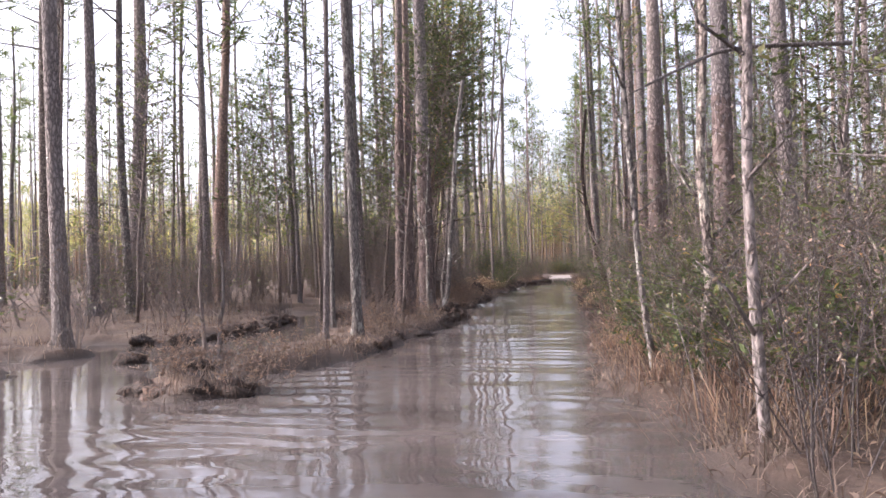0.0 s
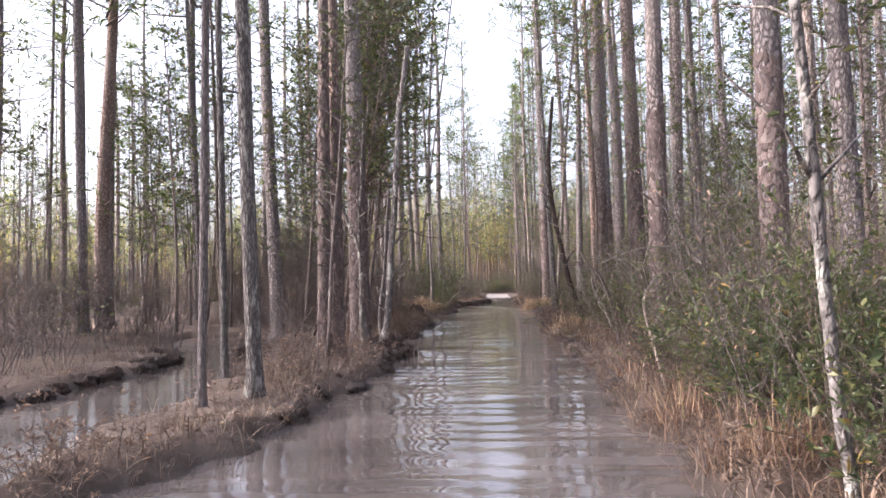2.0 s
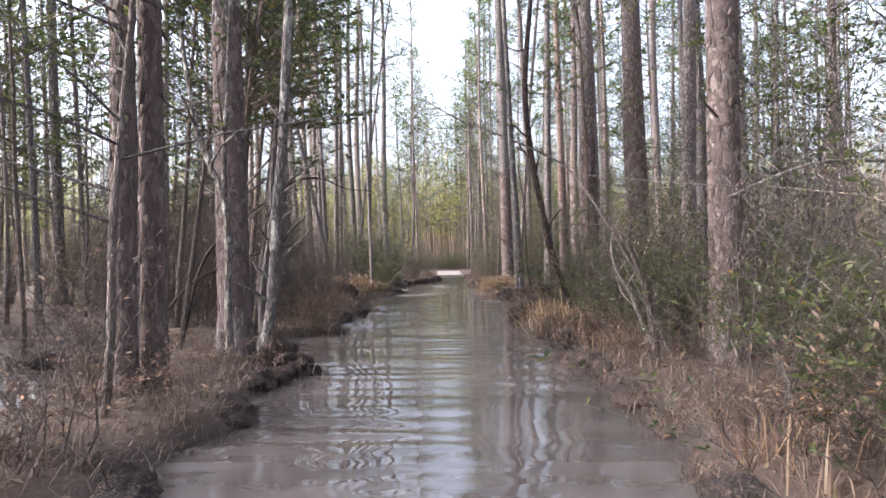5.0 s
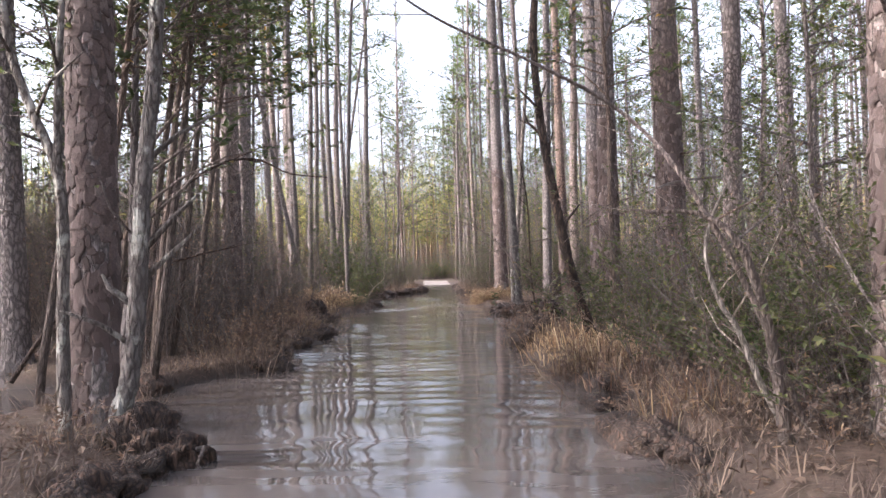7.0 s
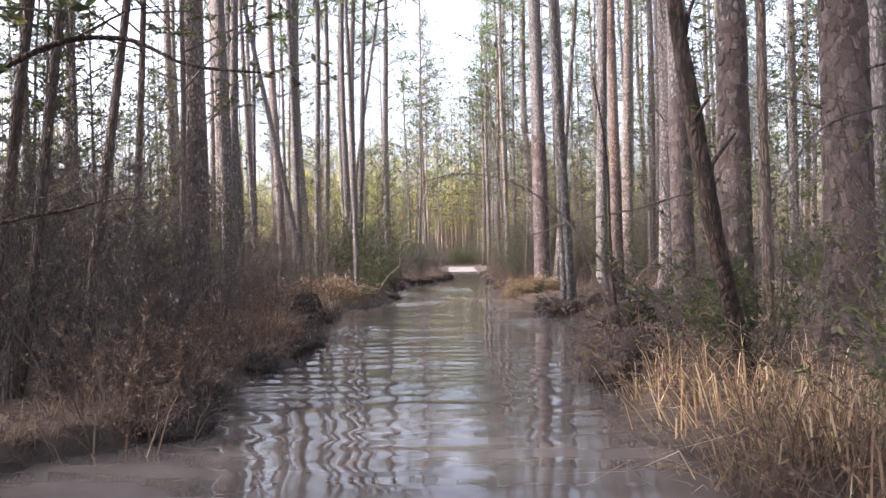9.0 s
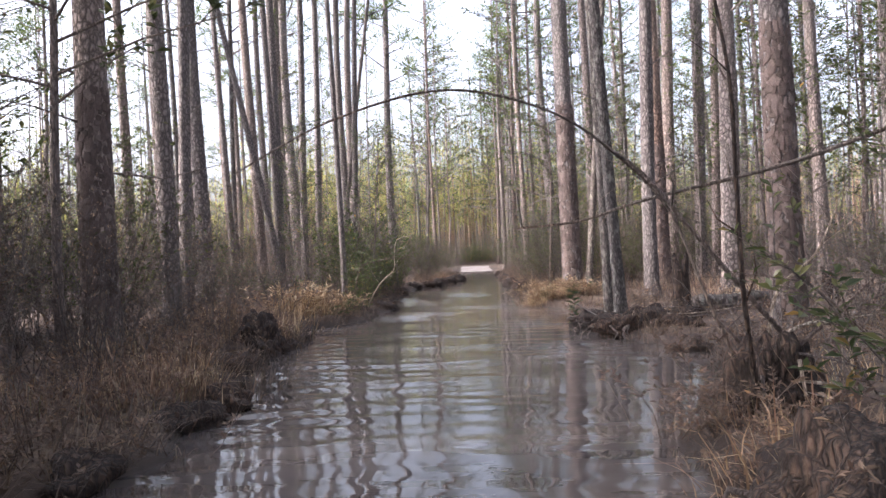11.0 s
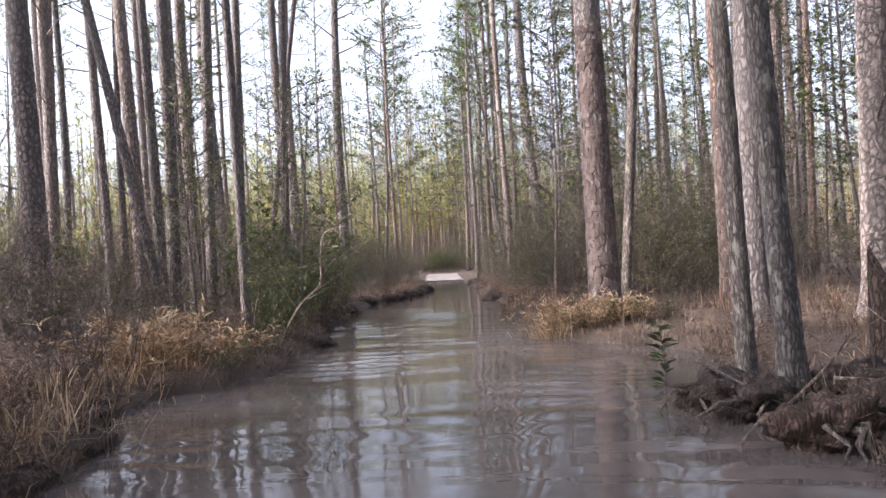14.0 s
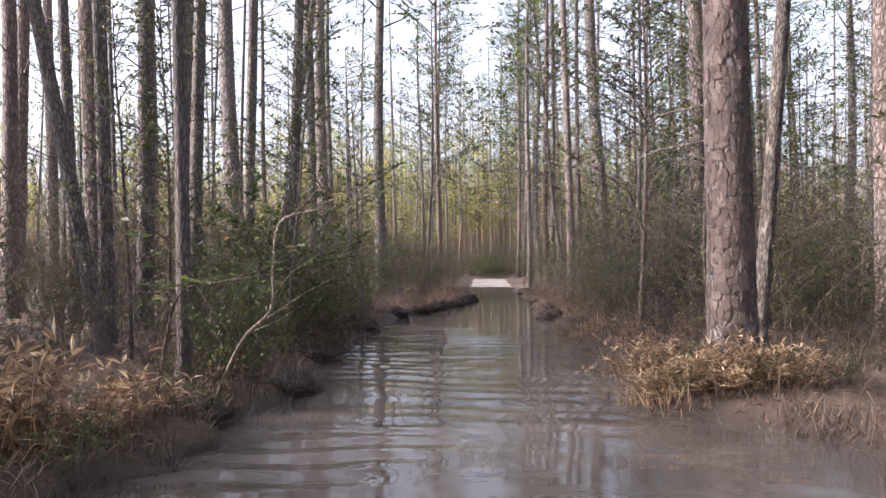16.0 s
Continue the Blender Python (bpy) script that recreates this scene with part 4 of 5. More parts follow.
# low leafy growth under the pines further off
SAPLINGS = [sapling_meshes(200 + i, 6.5 + i, TWIG, (FRESH, OLIVE, NEEDLES)[i], 32, 32, 0.1 + 0.02 * i, 0.045, 0.25) for i in range(3)]
rng = random.Random(44)
for x, y, kind, s in [(-3.7, 20.7, 0, 1.25), (2.8, 48.5, 0, 1.5), (-2.8, 62, 0, 1.9), (2.6, 60, 1, 1.8), (3.2, 70, 0, 2.0), (2.2, 82, 0, 2.2), (-2.2, 88, 1, 2.2), (1.2, 98, 0, 2.3), (-0.8, 101, 1, 2.3), (-4, 84, 0, 2.0), (2.0, 92, 1, 2.1), (-3.3, 15.2, 1, 0.8), (4.2, 17.0, 0, 0.8), (4.6, 23.0, 1, 1.1), (3.0, 5.2, 1, 0.9), (-4.6, 40.2, 0, 0.62), (-5.2, 42.6, 0, 0.8), (-4.1, 44.5, 0, 0.78), (-3.2, 41.6, 0, 0.7), (2.6, 42.6, 1, 0.7), (4.0, 45.0, 0, 0.9), (5.6, 41.6, 1, 0.9), (-2.9, 46.0, 0, 0.72), (1.8, 43.5, 0, 1.0), (5.6, 27, 0, 1.0), (-8.5, 34, 0, 1.1), (-7.0, 29, 1, 1.0), (-4.2, 52, 0, 1.0), (3.0, 50, 1, 0.9),
                      (2.3, 55, 0, 1.0), (-6.5, 47, 1, 1.0), (6.8, 38, 0, 1.1), (6, 52, 1, 1.2), (-10, 40, 0, 1.0), (-13, 30, 1, 1.2), (10, 33, 0, 1.2), (-17, 38, 0, 1.2), (12, 45, 1, 1.2), (8, 60, 0, 1.3), (-9, 64, 1, 1.3), (4, 66, 0, 1.2), (-4, 72, 1, 1.2), (-12, 20, 0, 1.1), (8.5, 22, 1, 1.1), (-9.5, 15.5, 1, 1.0)]:
    t = thing("sapling", "slim understorey sapling with small green leaves", "sapling", "understorey saplings", up_axis(x, y, rng.gauss(0, 0.03) - 0.02 * (1 if x > 0 else -1), rng.gauss(0, 0.03), rng.uniform(0, 6.28), s, s))
    part("stem", SAPLINGS[kind][0], t)
    tagged(part("branchwork", SAPLINGS[kind][2], t), kind="stuff")
    tagged(part("foliage", SAPLINGS[kind][1], t), kind="stuff")


MIDDLE = [sapling_meshes(220 + i, 8.5, TWIG, (OLIVE, NEEDLES, OLIVE)[i], 30, 36, 0.13, 0.05, 0.28) for i in range(3)]
mid_rng, k = random.Random(47), 0
for x0, x1, y0, y1, n in [(-16, -5, 22, 36, 18), (-24, -8, 34, 62, 8), (6, 15, 20, 40, 12), (3.5, 16, 42, 66, 26), (3.5, 8, 8, 20, 3)]:
    for _ in range(n):
        x, y = mid_rng.uniform(x0, x1), mid_rng.uniform(y0, y1)
        if dry(x, y) < 0.3 or (x < -3 and abs(y - 36.3 - 0.14 * (x + 12)) < 2.4):
            continue
        t, k, sc = thing("understorey_tree", "thin understorey tree with loose olive foliage", "tree", "understorey trees", up_axis(x, y, mid_rng.gauss(0, 0.05), 0, mid_rng.uniform(0, 6.28), 1, 1)), k + 1, mid_rng.uniform(0.75, 1.25)
        t.scale = (sc, sc, sc)
        part("stem", MIDDLE[k % 3][0], t)
        tagged(part("branchwork", MIDDLE[k % 3][2], t), kind="stuff")
        tagged(part("foliage", MIDDLE[k % 3][1], t), kind="stuff")


LEAFY = [sapling_meshes(240 + i, 9.0, BROWN_STEM, FRESH, 40, 52, 0.115, 0.055, 0.4) for i in range(2)]
for x, y, lx, s in [(-4.4, 21.6, 0.06, 0.95), (-3.8, 21.4, 0.1, 0.95), (-4.2, 22.6, 0.13, 1.0), (-3.9, 19.9, 0.12, 0.85), (-4.5, 25.2, 0.12, 1.1), (-4.7, 20.7, 0.15, 0.9), (-4.4, 23.8, 0.1, 1.0), (-5.2, 24.6, 0.14, 1.15), (-5.6, 23.2, 0.05, 1.0), (-4.6, 26.4, 0.05, 1.05), (2.1, 24.4, -0.08, 1.0), (-6.8, 20.4, 0.0, 0.9)]:
    t = thing("leafy_tree", "slender young hardwood with a loose green crown", "tree", "young hardwoods", up_axis(x, y, lx, 0, rng.uniform(0, 6.28), s, s))
    q = LEAFY[rng.randrange(2)]
    part("stem", q[0], t)
    tagged(part("branchwork", q[2], t), kind="stuff")
    tagged(part("foliage", q[1], t), kind="stuff")


# ---- grass ----
def grass(name, label, mat, places, seed, lo, hi, width, lean=0.35):
    g, rng = Mesher(), random.Random(seed)
    for x, y, n, r in places:
        for _ in range(n):
            px, py = x + rng.gauss(0, r), y + rng.gauss(0, r)
            d = dry(px, py)
            if d < -0.02 - 0.12 * noise.noise((px * 1.6, py * 1.6, 31)):
                continue
            v = Vector((rng.gauss(0, lean), rng.gauss(0, lean), 1)).normalized()
            g.blade(Vector((px, py, land(px, py) - 0.02)), v, rng.uniform(lo, hi) * (0.75 + 0.6 * noise.noise((px * 0.9, py * 0.9, 12))), width * rng.uniform(0.7, 1.3), rng.uniform(0.05, 0.45))
    return tagged(new(name, g.mesh(name, mat, False)), label, "grass", kind="stuff")


rng = random.Random(61)
edge, floor_tufts, lip = [], [], []
for hx, hy, rx, ry in HUMMOCKS:
    for i in range(11):
        floor_tufts.append((hx + rng.uniform(-1, 1) * rx, hy + rng.uniform(-1, 1) * ry, 12, 0.14))
for i in range(160):
    x, y = rng.uniform(-11, -2.9), rng.uniform(7, 23)
    if dry(x, y) > 0.0:
        floor_tufts.append((x, y, 12, 0.16))
for i in range(1900):
    y = rng.uniform(4, 64)
    left = rng.random() < 0.5
    x = table(y, LEFT_BANK) - abs(rng.gauss(0.25, 0.5)) if left else table(y, RIGHT_BANK) + abs(rng.gauss(0.25, 0.55))
    edge.append((x, y, 18, 0.12))
for i in range(2600):
    x, y = rng.uniform(-16, 12), rng.uniform(3, 62)
    if dry(x, y) > 0.05 and not (-5.2 < x < -2.6 and 11 < y < 21.5 and i % 3):
        floor_tufts.append((x, y, 11, 0.16))
for i in range(800):
    y, left = rng.uniform(5, 48), rng.random() < 0.5
    x = -1.0
    while dry(x, y) < 0.04 and abs(x + 1) < 6:
        x += -0.08 if left else 0.08
    lip.append((x, y, 12, 0.08))
grass("bank_grass", "matted dull brown grass along the wet banks", DULL_GRASS, edge, 62, 0.1, 0.38, 0.009, 0.85)
grass("waterside_grass", "short limp dead grass hanging over the water's edge", DULL_GRASS, lip, 64, 0.06, 0.24, 0.01, 1.0)
grass("floor_grass", "sparse dead grass and bracken on the forest floor", DULL_GRASS, floor_tufts, 63, 0.1, 0.5, 0.009, 0.6)


def tuft_thing(x, y, n, r, hi, label, mat=None):
    """One clump of tall dead grass."""
    g, q = Mesher(), random.Random(int(x * 100) + int(y * 37))
    for _ in range(n):
        px, py = x + q.gauss(0, r), y + q.gauss(0, r)
        loose = 1.1 if q.random() < 0.22 else 0.36
        v = Vector(((px - x) * 0.9 / max(r, 0.1) * 0.3 + q.gauss(0, loose), (py - y) * 0.3 + q.gauss(0, loose), 1)).normalized()
        g.blade(Vector((px, py, max(land(px, py), -0.05) - 0.02)), v, q.uniform(0.25, 1.0) * hi, 0.0095 * q.uniform(0.7, 1.5), q.uniform(0.05, 0.8))
    tagged(new("grass_clump", g.mesh("grass_clump", mat or STRAW, False)), label, "grass", "straw grass clumps", kind="stuff")


DRY_TALL = "tall clump of dry straw-coloured grass on the bank"
for x, y, n, r, hi in [(1.35, 6.2, 140, 0.25, 0.8), (1.6, 5.3, 140, 0.3, 0.8), (2.1, 6.1, 120, 0.3, 0.8), (0.95, 7.6, 150, 0.2, 0.6), (1.25, 8.3, 170, 0.25, 0.65), (0.95, 9.2, 240, 0.2, 0.7), (1.5, 7.2, 130, 0.25, 0.8), (1.2, 22.0, 170, 0.32, 0.7), (1.3, 22.9, 190, 0.3, 0.8), (1.05, 23.8, 160, 0.24, 0.65),
                       (1.7, 22.2, 220, 0.3, 0.75), (2.1, 23.4, 240, 0.35, 0.7), (-3.95, 36.5, 420, 0.26, 0.9), (-4.5, 36.0, 220, 0.3, 0.6), (-3.4, 36.9, 200, 0.2, 0.5), (-4.4, 35.2, 200, 0.3, 0.45),
                       (1.15, 39.1, 460, 0.28, 0.5), (1.6, 39.2, 460, 0.3, 0.55), (1.25, 40.2, 240, 0.25, 0.5), (2.2, 39.0, 140, 0.35, 0.35), (2.9, 39.6, 120, 0.4, 0.35), (1.2, 19.0, 60, 0.25, 0.5), (0.95, 25.2, 200, 0.2, 0.55),
                       (-3.3, 31.0, 160, 0.3, 0.4), (1.25, 45.2, 220, 0.25, 0.5), (-2.9, 44.2, 160, 0.3, 0.45), (-2.85, 29.2, 200, 0.25, 0.45), (3.8, 38.4, 110, 0.5, 0.4), (4.6, 37.2, 110, 0.5, 0.4), (5.4, 35.8, 110, 0.6, 0.4)]:
    faded = x > 1.9 and y > 33 or y > 28 and x < 0 and hi < 0.46
    rusty = y < 10 or (x < 0 and 34 < y < 38 and hi < 0.85)
    tuft_thing(x, y, n, r, hi, "low clump of faded brown grass" if faded else ("rusty clump of dead grass beside the water" if rusty else DRY_TALL), DULL_GRASS if faded else (RUST_GRASS if rusty else STRAW))

west = random.Random(52)
for i in range(60):
    y = west.uniform(27.0, 35.5)
    x = table(y, LEFT_BANK) - abs(west.gauss(0.3, 0.9)) - 0.25
    if dry(x, y) > 0.1:
        tuft_thing(x, y, 80, 0.26, west.uniform(0.35, 0.65), "rusty clump of dead grass beside the water" if i % 3 else DRY_TALL, RUST_GRASS if i % 3 else STRAW)
for i in range(34):
    x, y = west.uniform(1.7, 7.0), west.uniform(21.5, 38)
    if dry(x, y) > 0.2:
        tuft_thing(x, y, 80, 0.3, west.uniform(0.3, 0.55), "low clump of faded orange-brown grass under the pines", (RUST_GRASS, STRAW, DULL_GRASS)[i % 3])
for i in range(22):
    x, y = west.uniform(1.5, 6.5), west.uniform(38.3, 42)
    if dry(x, y) > 0.25:
        tuft_thing(x, y, 80, 0.28, west.uniform(0.4, 0.75), "rusty clump of dead grass under the pines", (RUST_GRASS, DULL_GRASS)[i % 2])
for i in range(24):
    y = west.uniform(7.5, 14.0) if i < 9 else west.uniform(18.5, 27)
    x = table(y, RIGHT_BANK) + abs(west.gauss(0.15, 0.4)) + 0.2
    if dry(x, y) > 0.1:
        tuft_thing(x, y, 80, 0.2, west.uniform(0.35, 0.75), "rusty clump of dead grass beside the water", RUST_GRASS)
for x, y, s in [(1.15, 38.8, 0.32), (1.7, 38.7, 0.34), (1.45, 39.15, 0.4), (2.3, 39.2, 0.4), (2.6, 38.7, 0.35), (-3.1, 36.2, 0.4), (-2.95, 37.6, 0.38)]:
    put_shrub("g", x, y, s, s * 0.9)
for x, y, s in [(2.3, 26.4, 0.6), (1.95, 27.6, 0.8)]:
    put_shrub("b", x, y, s, s * 0.8)
# broad pale dead leaves catching the light
CANE = [shrub_meshes(190 + i, 0.85, 15, STRAW_STEM, STRAW, 6, 0.15, 0.42, 5, 0.2, 0.006) for i in range(2)]
MOUND = [shrub_meshes(194 + i, 0.46, 30, STRAW_STEM, (STRAW, RUST_GRASS)[i], 7, 0.085, 0.9, 4, 0.26, 0.004) for i in range(2)]
for i, (x, y, s) in enumerate([(-3.95, 36.6, 1.15), (-4.3, 36.3, 1.0), (-3.6, 36.9, 0.9), (-3.15, 37.3, 0.6), (1.12, 38.95, 0.62), (1.4, 38.75, 0.55), (1.75, 38.75, 0.66), (2.1, 38.95, 0.6), (1.05, 39.5, 0.58), (2.45, 39.1, 0.5)]):
    shrub(CANE[i % 2], "clump of broad pale dead leaves on the bank", x, y, s, s, i * 1.3, "pale dead canes", "dead_cane")
for i, (x, y, s) in enumerate([(1.3, 39.0, 1.0), (1.65, 38.95, 0.95), (1.95, 39.15, 0.75), (1.15, 39.5, 0.85)]):
    shrub(MOUND[i % 2], "mound of pale straw and dead leaves round a pine's foot", x, y, s, s, i * 1.7, "straw mounds", "straw_mound")


def litter():
    m, q = Mesher(), random.Random(83)
    for _ in range(15000):
        y = q.uniform(3, 58)
        x = q.choice((-1, 1)) * abs(q.gauss(0, 2.6)) - 1
        x = table(y, LEFT_BANK) + x + 1 if x < -1 else table(y, RIGHT_BANK) + x + 1
        if dry(x, y) < 0.03:
            continue
        n = Vector((q.gauss(0, 0.35), q.gauss(0, 0.35), 1)).normalized()
        d = n.orthogonal().normalized()
        d = (d * math.cos(q.uniform(0, 6.28)) + n.cross(d) * math.sin(q.uniform(0, 6.28))).normalized()
        m.leaf(Vector((x, y, land(x, y) + q.uniform(0.005, 0.04))), d, n, q.uniform(0.05, 0.11), q.uniform(0.025, 0.05))
    tagged(new("leaf_litter", m.mesh("leaf_litter", DRY_LEAF, False)), "fallen brown leaves strewn over the banks", "leaves", kind="stuff")


litter()
# dead fern and weed stalks along both banks
BROAD = [shrub_meshes(150 + i, 1.45, 12, BROWN_STEM, FRESH, 9, 0.125, 0.4, 5, 0.36) for i in range(2)]
for i, (x, y, sc) in enumerate([(1.3, 10.6, 0.85), (1.65, 10.9, 1.0), (2.0, 10.4, 1.05), (1.5, 11.6, 0.9), (2.2, 11.3, 1.1), (1.2, 9.7, 0.65), (1.9, 9.6, 0.9)]):
    shrub(BROAD[i % 2], "evergreen bush with broad yellow-green leaves at the water's edge", x, y, sc, sc, i * 1.1, "broad-leaved bushes", "broadleaf_bush")
FERN = [shrub_meshes(180 + i, 0.75, 9, BROWN_STEM, DRY_LEAF, 7, 0.056, 0.62, 4, 0.34, 0.005) for i in range(3)]
rng = random.Random(71)
for x, y, n in [(-3.15, 22.9, 60), (-3.4, 23.7, 70), (-3.1, 24.6, 50), (-3.7, 25.4, 60), (-3.35, 26.6, 60), (-3.3, 28.2, 50), (-3.5, 30.0, 50)]:
    tuft_thing(x, y, n, 0.28, 0.85, "thin tall dead weed stalks on the bank", DULL_GRASS)
    for i in range(3):
        shrub(FERN[i], "low reddish-brown dead fern on the bank", x + rng.gauss(0, 0.25), y + rng.gauss(0, 0.3), rng.uniform(0.8, 1.2), rng.uniform(0.9, 1.4), rng.uniform(0, 6.28), "dead ferns", "dead_fern")
for i in range(14):
    shrub(FERN[i % 3], "low reddish-brown dead fern on the bank", rng.uniform(-5.6, -4.05), rng.uniform(32.5, 36.2), rng.uniform(0.9, 1.3), rng.uniform(0.7, 1.2), i, "dead ferns", "dead_fern")
for i in range(16):
    shrub(FERN[i % 3], "low reddish-brown dead fern on the bank", rng.uniform(-4.7, -3.0), rng.uniform(12.5, 18.4), rng.uniform(0.7, 1.1), rng.uniform(0.6, 1.0), i, "dead ferns", "dead_fern")
for i in range(14):
    tuft_thing(rng.uniform(-4.6, -3.0), rng.uniform(12.5, 18.4), 60, 0.22, rng.uniform(0.25, 0.5), "thin tall dead weed stalks on the bank", DULL_GRASS)
for x, y, kind, sc in [(2.0, 16.9, "m", 0.9), (2.45, 16.5, "g", 1.0), (2.1, 16.1, "m", 0.8), (2.7, 17.1, "m", 1.0), (1.95, 18.4, "m", 0.8), (2.3, 15.6, "g", 0.9)]:
    put_shrub(kind, x, y, sc, sc)
k = 0
while k < 160:
    y = rng.uniform(5, 58)
    x = table(y, LEFT_BANK) - abs(rng.gauss(0.2, 0.9)) if rng.random() < 0.55 else table(y, RIGHT_BANK) + abs(rng.gauss(0.2, 0.9))
    if dry(x, y) < 0.28 or (x < 0 and 11 < y < 21.5 and rng.random() < 0.7):
        continue
    k += 1
    shrub(rng.choice(FERN), "low reddish-brown dead fern on the bank", x, y, rng.uniform(0.7, 1.25), rng.uniform(0.6, 1.2), rng.uniform(0, 6.28), "dead ferns", "dead_fern")


# ---- bent stems, stumps and fallen wood ----
def stem(name, label, mat, pts, r0, r1, twigs=0, seed=0, leaf=None, leafn=0, group="", category="branch"):
    """A bent stem through the given places, with side twigs."""
    rng = random.Random(seed)
    P = [Vector(p) for p in pts]
    fine = []
    for i in range(len(P) - 1):
        a, b, c, d = P[max(i - 1, 0)], P[i], P[i + 1], P[min(i + 2, len(P) - 1)]
        for k in range(6):
            t = k / 6
            fine.append(0.5 * (2 * b + (c - a) * t + (2 * a - 5 * b + 4 * c - d) * t * t + (3 * b - a - 3 * c + d) * t ** 3))
    fine.append(P[-1])
    n = len(fine)
    m, lv, side = Mesher(), Mesher(), []
    m.tube(fine, [r0 + (r1 - r0) * i / (n - 1) for i in range(n)], 8, True, 0.12, rng)
    for _ in range(twigs):
        i = rng.randrange(n // 4, n - 1)
        d = ((fine[i + 1] - fine[i]).normalized() * 0.7 + rdir(rng, rng.uniform(-0.2, 0.6))).normalized()
        L = rng.uniform(0.25, 0.8)
        q = fine[i] + d * L * 0.5 + Vector((rng.gauss(0, 0.05), 0, rng.gauss(0, 0.05)))
        rr = (r0 + (r1 - r0) * i / (n - 1)) * 0.45
        side.append(Mesher().tube([fine[i], q, q + (d + rdir(rng, 0) * 0.4) * L * 0.5], [rr, rr * 0.7, rr * 0.3], 4))
        if leaf:
            for _ in range(leafn):
                lv.leaf(fine[i] + d * L * rng.uniform(0.2, 1.0), rdir(rng, 0.2), Vector((rng.gauss(0, 0.5), rng.gauss(0, 0.5), 1)).normalized(), 0.09, 0.04)
    t = thing(name, label, category, group)
    part("stem", m.mesh("stem", mat), t)
    for s in side:
        part("twig", s.mesh("twig", mat), t)
    if lv.v:
        part("foliage", lv.mesh("foliage", leaf, False), t)
    return t


ARCH = "thin bare stem arching over the flooded track"
stem("arching_sapling", ARCH, BROWN_STEM, [(1.42, 27.0, 0.1), (1.05, 26.85, 0.9), (0.77, 26.75, 1.55), (0.35, 26.4, 1.9), (-0.1, 25.9, 2.09), (-0.67, 25.4, 2.13), (-1.2, 25.1, 1.95), (-1.6, 24.9, 1.7)], 0.013, 0.004, 3, 1)
stem("leaning_limb", "grey dead limb leaning out of a thicket", TWIG, [(2.2, 27.4, 0.1), (1.6, 27.0, 0.65), (0.95, 26.6, 1.3), (0.55, 26.45, 1.75), (0.3, 26.4, 1.95)], 0.022, 0.01, 3, 2)
stem("dead_branch", "long thin dead branch reaching over the water", BROWN_STEM, [(3.3, 27.7, 2.35), (1.9, 27.3, 1.9), (0.7, 27.0, 1.64), (0.2, 26.85, 1.5), (-0.26, 26.76, 1.46)], 0.02, 0.006, 4, 3)
stem("dead_limb", "long dead limb leaning out from the bank", TWIG, [(1.75, 17.9, 0.05), (1.35, 17.72, 0.95), (0.85, 17.55, 1.78), (0.55, 17.85, 2.28), (0.0, 17.6, 2.52), (-0.6, 17.35, 2.72), (-0.95, 17.2, 2.9)], 0.022, 0.005, 6, 4)
stem("curved_sapling", "brown stem bent over in the thicket", BROWN_STEM, [(1.5, 17.75, 0.05), (1.42, 17.7, 0.6), (1.3, 17.6, 1.05), (1.12, 17.5, 1.42), (0.92, 17.55, 1.6), (0.6, 17.6, 1.62)], 0.046, 0.009, 3, 5)
stem("crooked_bush", "crooked pale stem rising from the bank", DEAD_WOOD, [(1.68, 17.8, -0.05), (1.37, 17.75, 0.48), (1.21, 17.75, 0.88), (1.1, 17.75, 1.06), (1.02, 17.75, 1.35), (1.07, 17.75, 1.6), (1.2, 17.75, 1.84)], 0.026, 0.008, 5, 6)
stem("hanging_branch", "dark bare branch curving over the bank", DARK_WOOD, [(-5.2, 22.4, 0.1), (-4.8, 22.3, 1.4), (-3.9, 22.2, 2.2), (-3.3, 22.3, 2.64), (-2.85, 22.45, 2.73), (-2.42, 22.4, 2.54), (-1.95, 22.4, 2.48)], 0.032, 0.007, 7, 7)
stem("hanging_branch", "dark bare branch curving over the bank", DARK_WOOD, [(-5.6, 21.9, 0.1), (-5.0, 21.9, 0.9), (-4.26, 22.0, 1.32), (-3.6, 22.2, 1.52), (-3.1, 22.4, 1.64)], 0.03, 0.008, 6, 8)
stem("slanting_branch", "thin branch slanting out from the trees", BROWN_STEM, [(3.4, 23.4, 2.5), (2.6, 22.8, 2.38), (2.06, 22.4, 2.2), (1.3, 21.75, 1.95), (0.75, 21.1, 1.55)], 0.018, 0.005, 3, 9)
stem("overhead_branch", "bare grey branch hanging out high over the bank", TWIG, [(2.6, 7.0, 3.2), (1.5, 6.4, 3.05), (0.95, 5.75, 2.75), (0.5, 5.2, 2.45)], 0.022, 0.007, 4, 10)
stem("bent_sapling", "bent pale sapling standing at the water's edge", DEAD_WOOD, [(-2.95, 38.1, -0.05), (-2.75, 37.9, 0.35), (-2.45, 37.5, 0.75), (-2.15, 37.2, 1.0), (-2.12, 37.15, 1.3), (-2.05, 37.1, 1.62), (-1.75, 37.0, 1.7)], 0.018, 0.005, 5, 11)
stem("leafy_twig", "level twig with yellow-green leaves", BROWN_STEM, [(-3.1, 37.4, 0.1), (-2.95, 37.3, 0.8), (-2.8, 37.2, 1.12), (-2.47, 37.05, 1.2), (-2.0, 36.9, 1.26)], 0.012, 0.004, 12, 12, FRESH, 9)
stem("bleached_branch", "bleached crooked dead branch in the thicket", DEAD_WOOD, [(0.98, 12.0, 0.1), (0.86, 12.05, 0.6), (0.78, 12.15, 1.1), (1.0, 12.5, 1.36), (1.26, 12.8, 1.42), (1.45, 12.9, 1.3)], 0.015, 0.007, 9, 13)
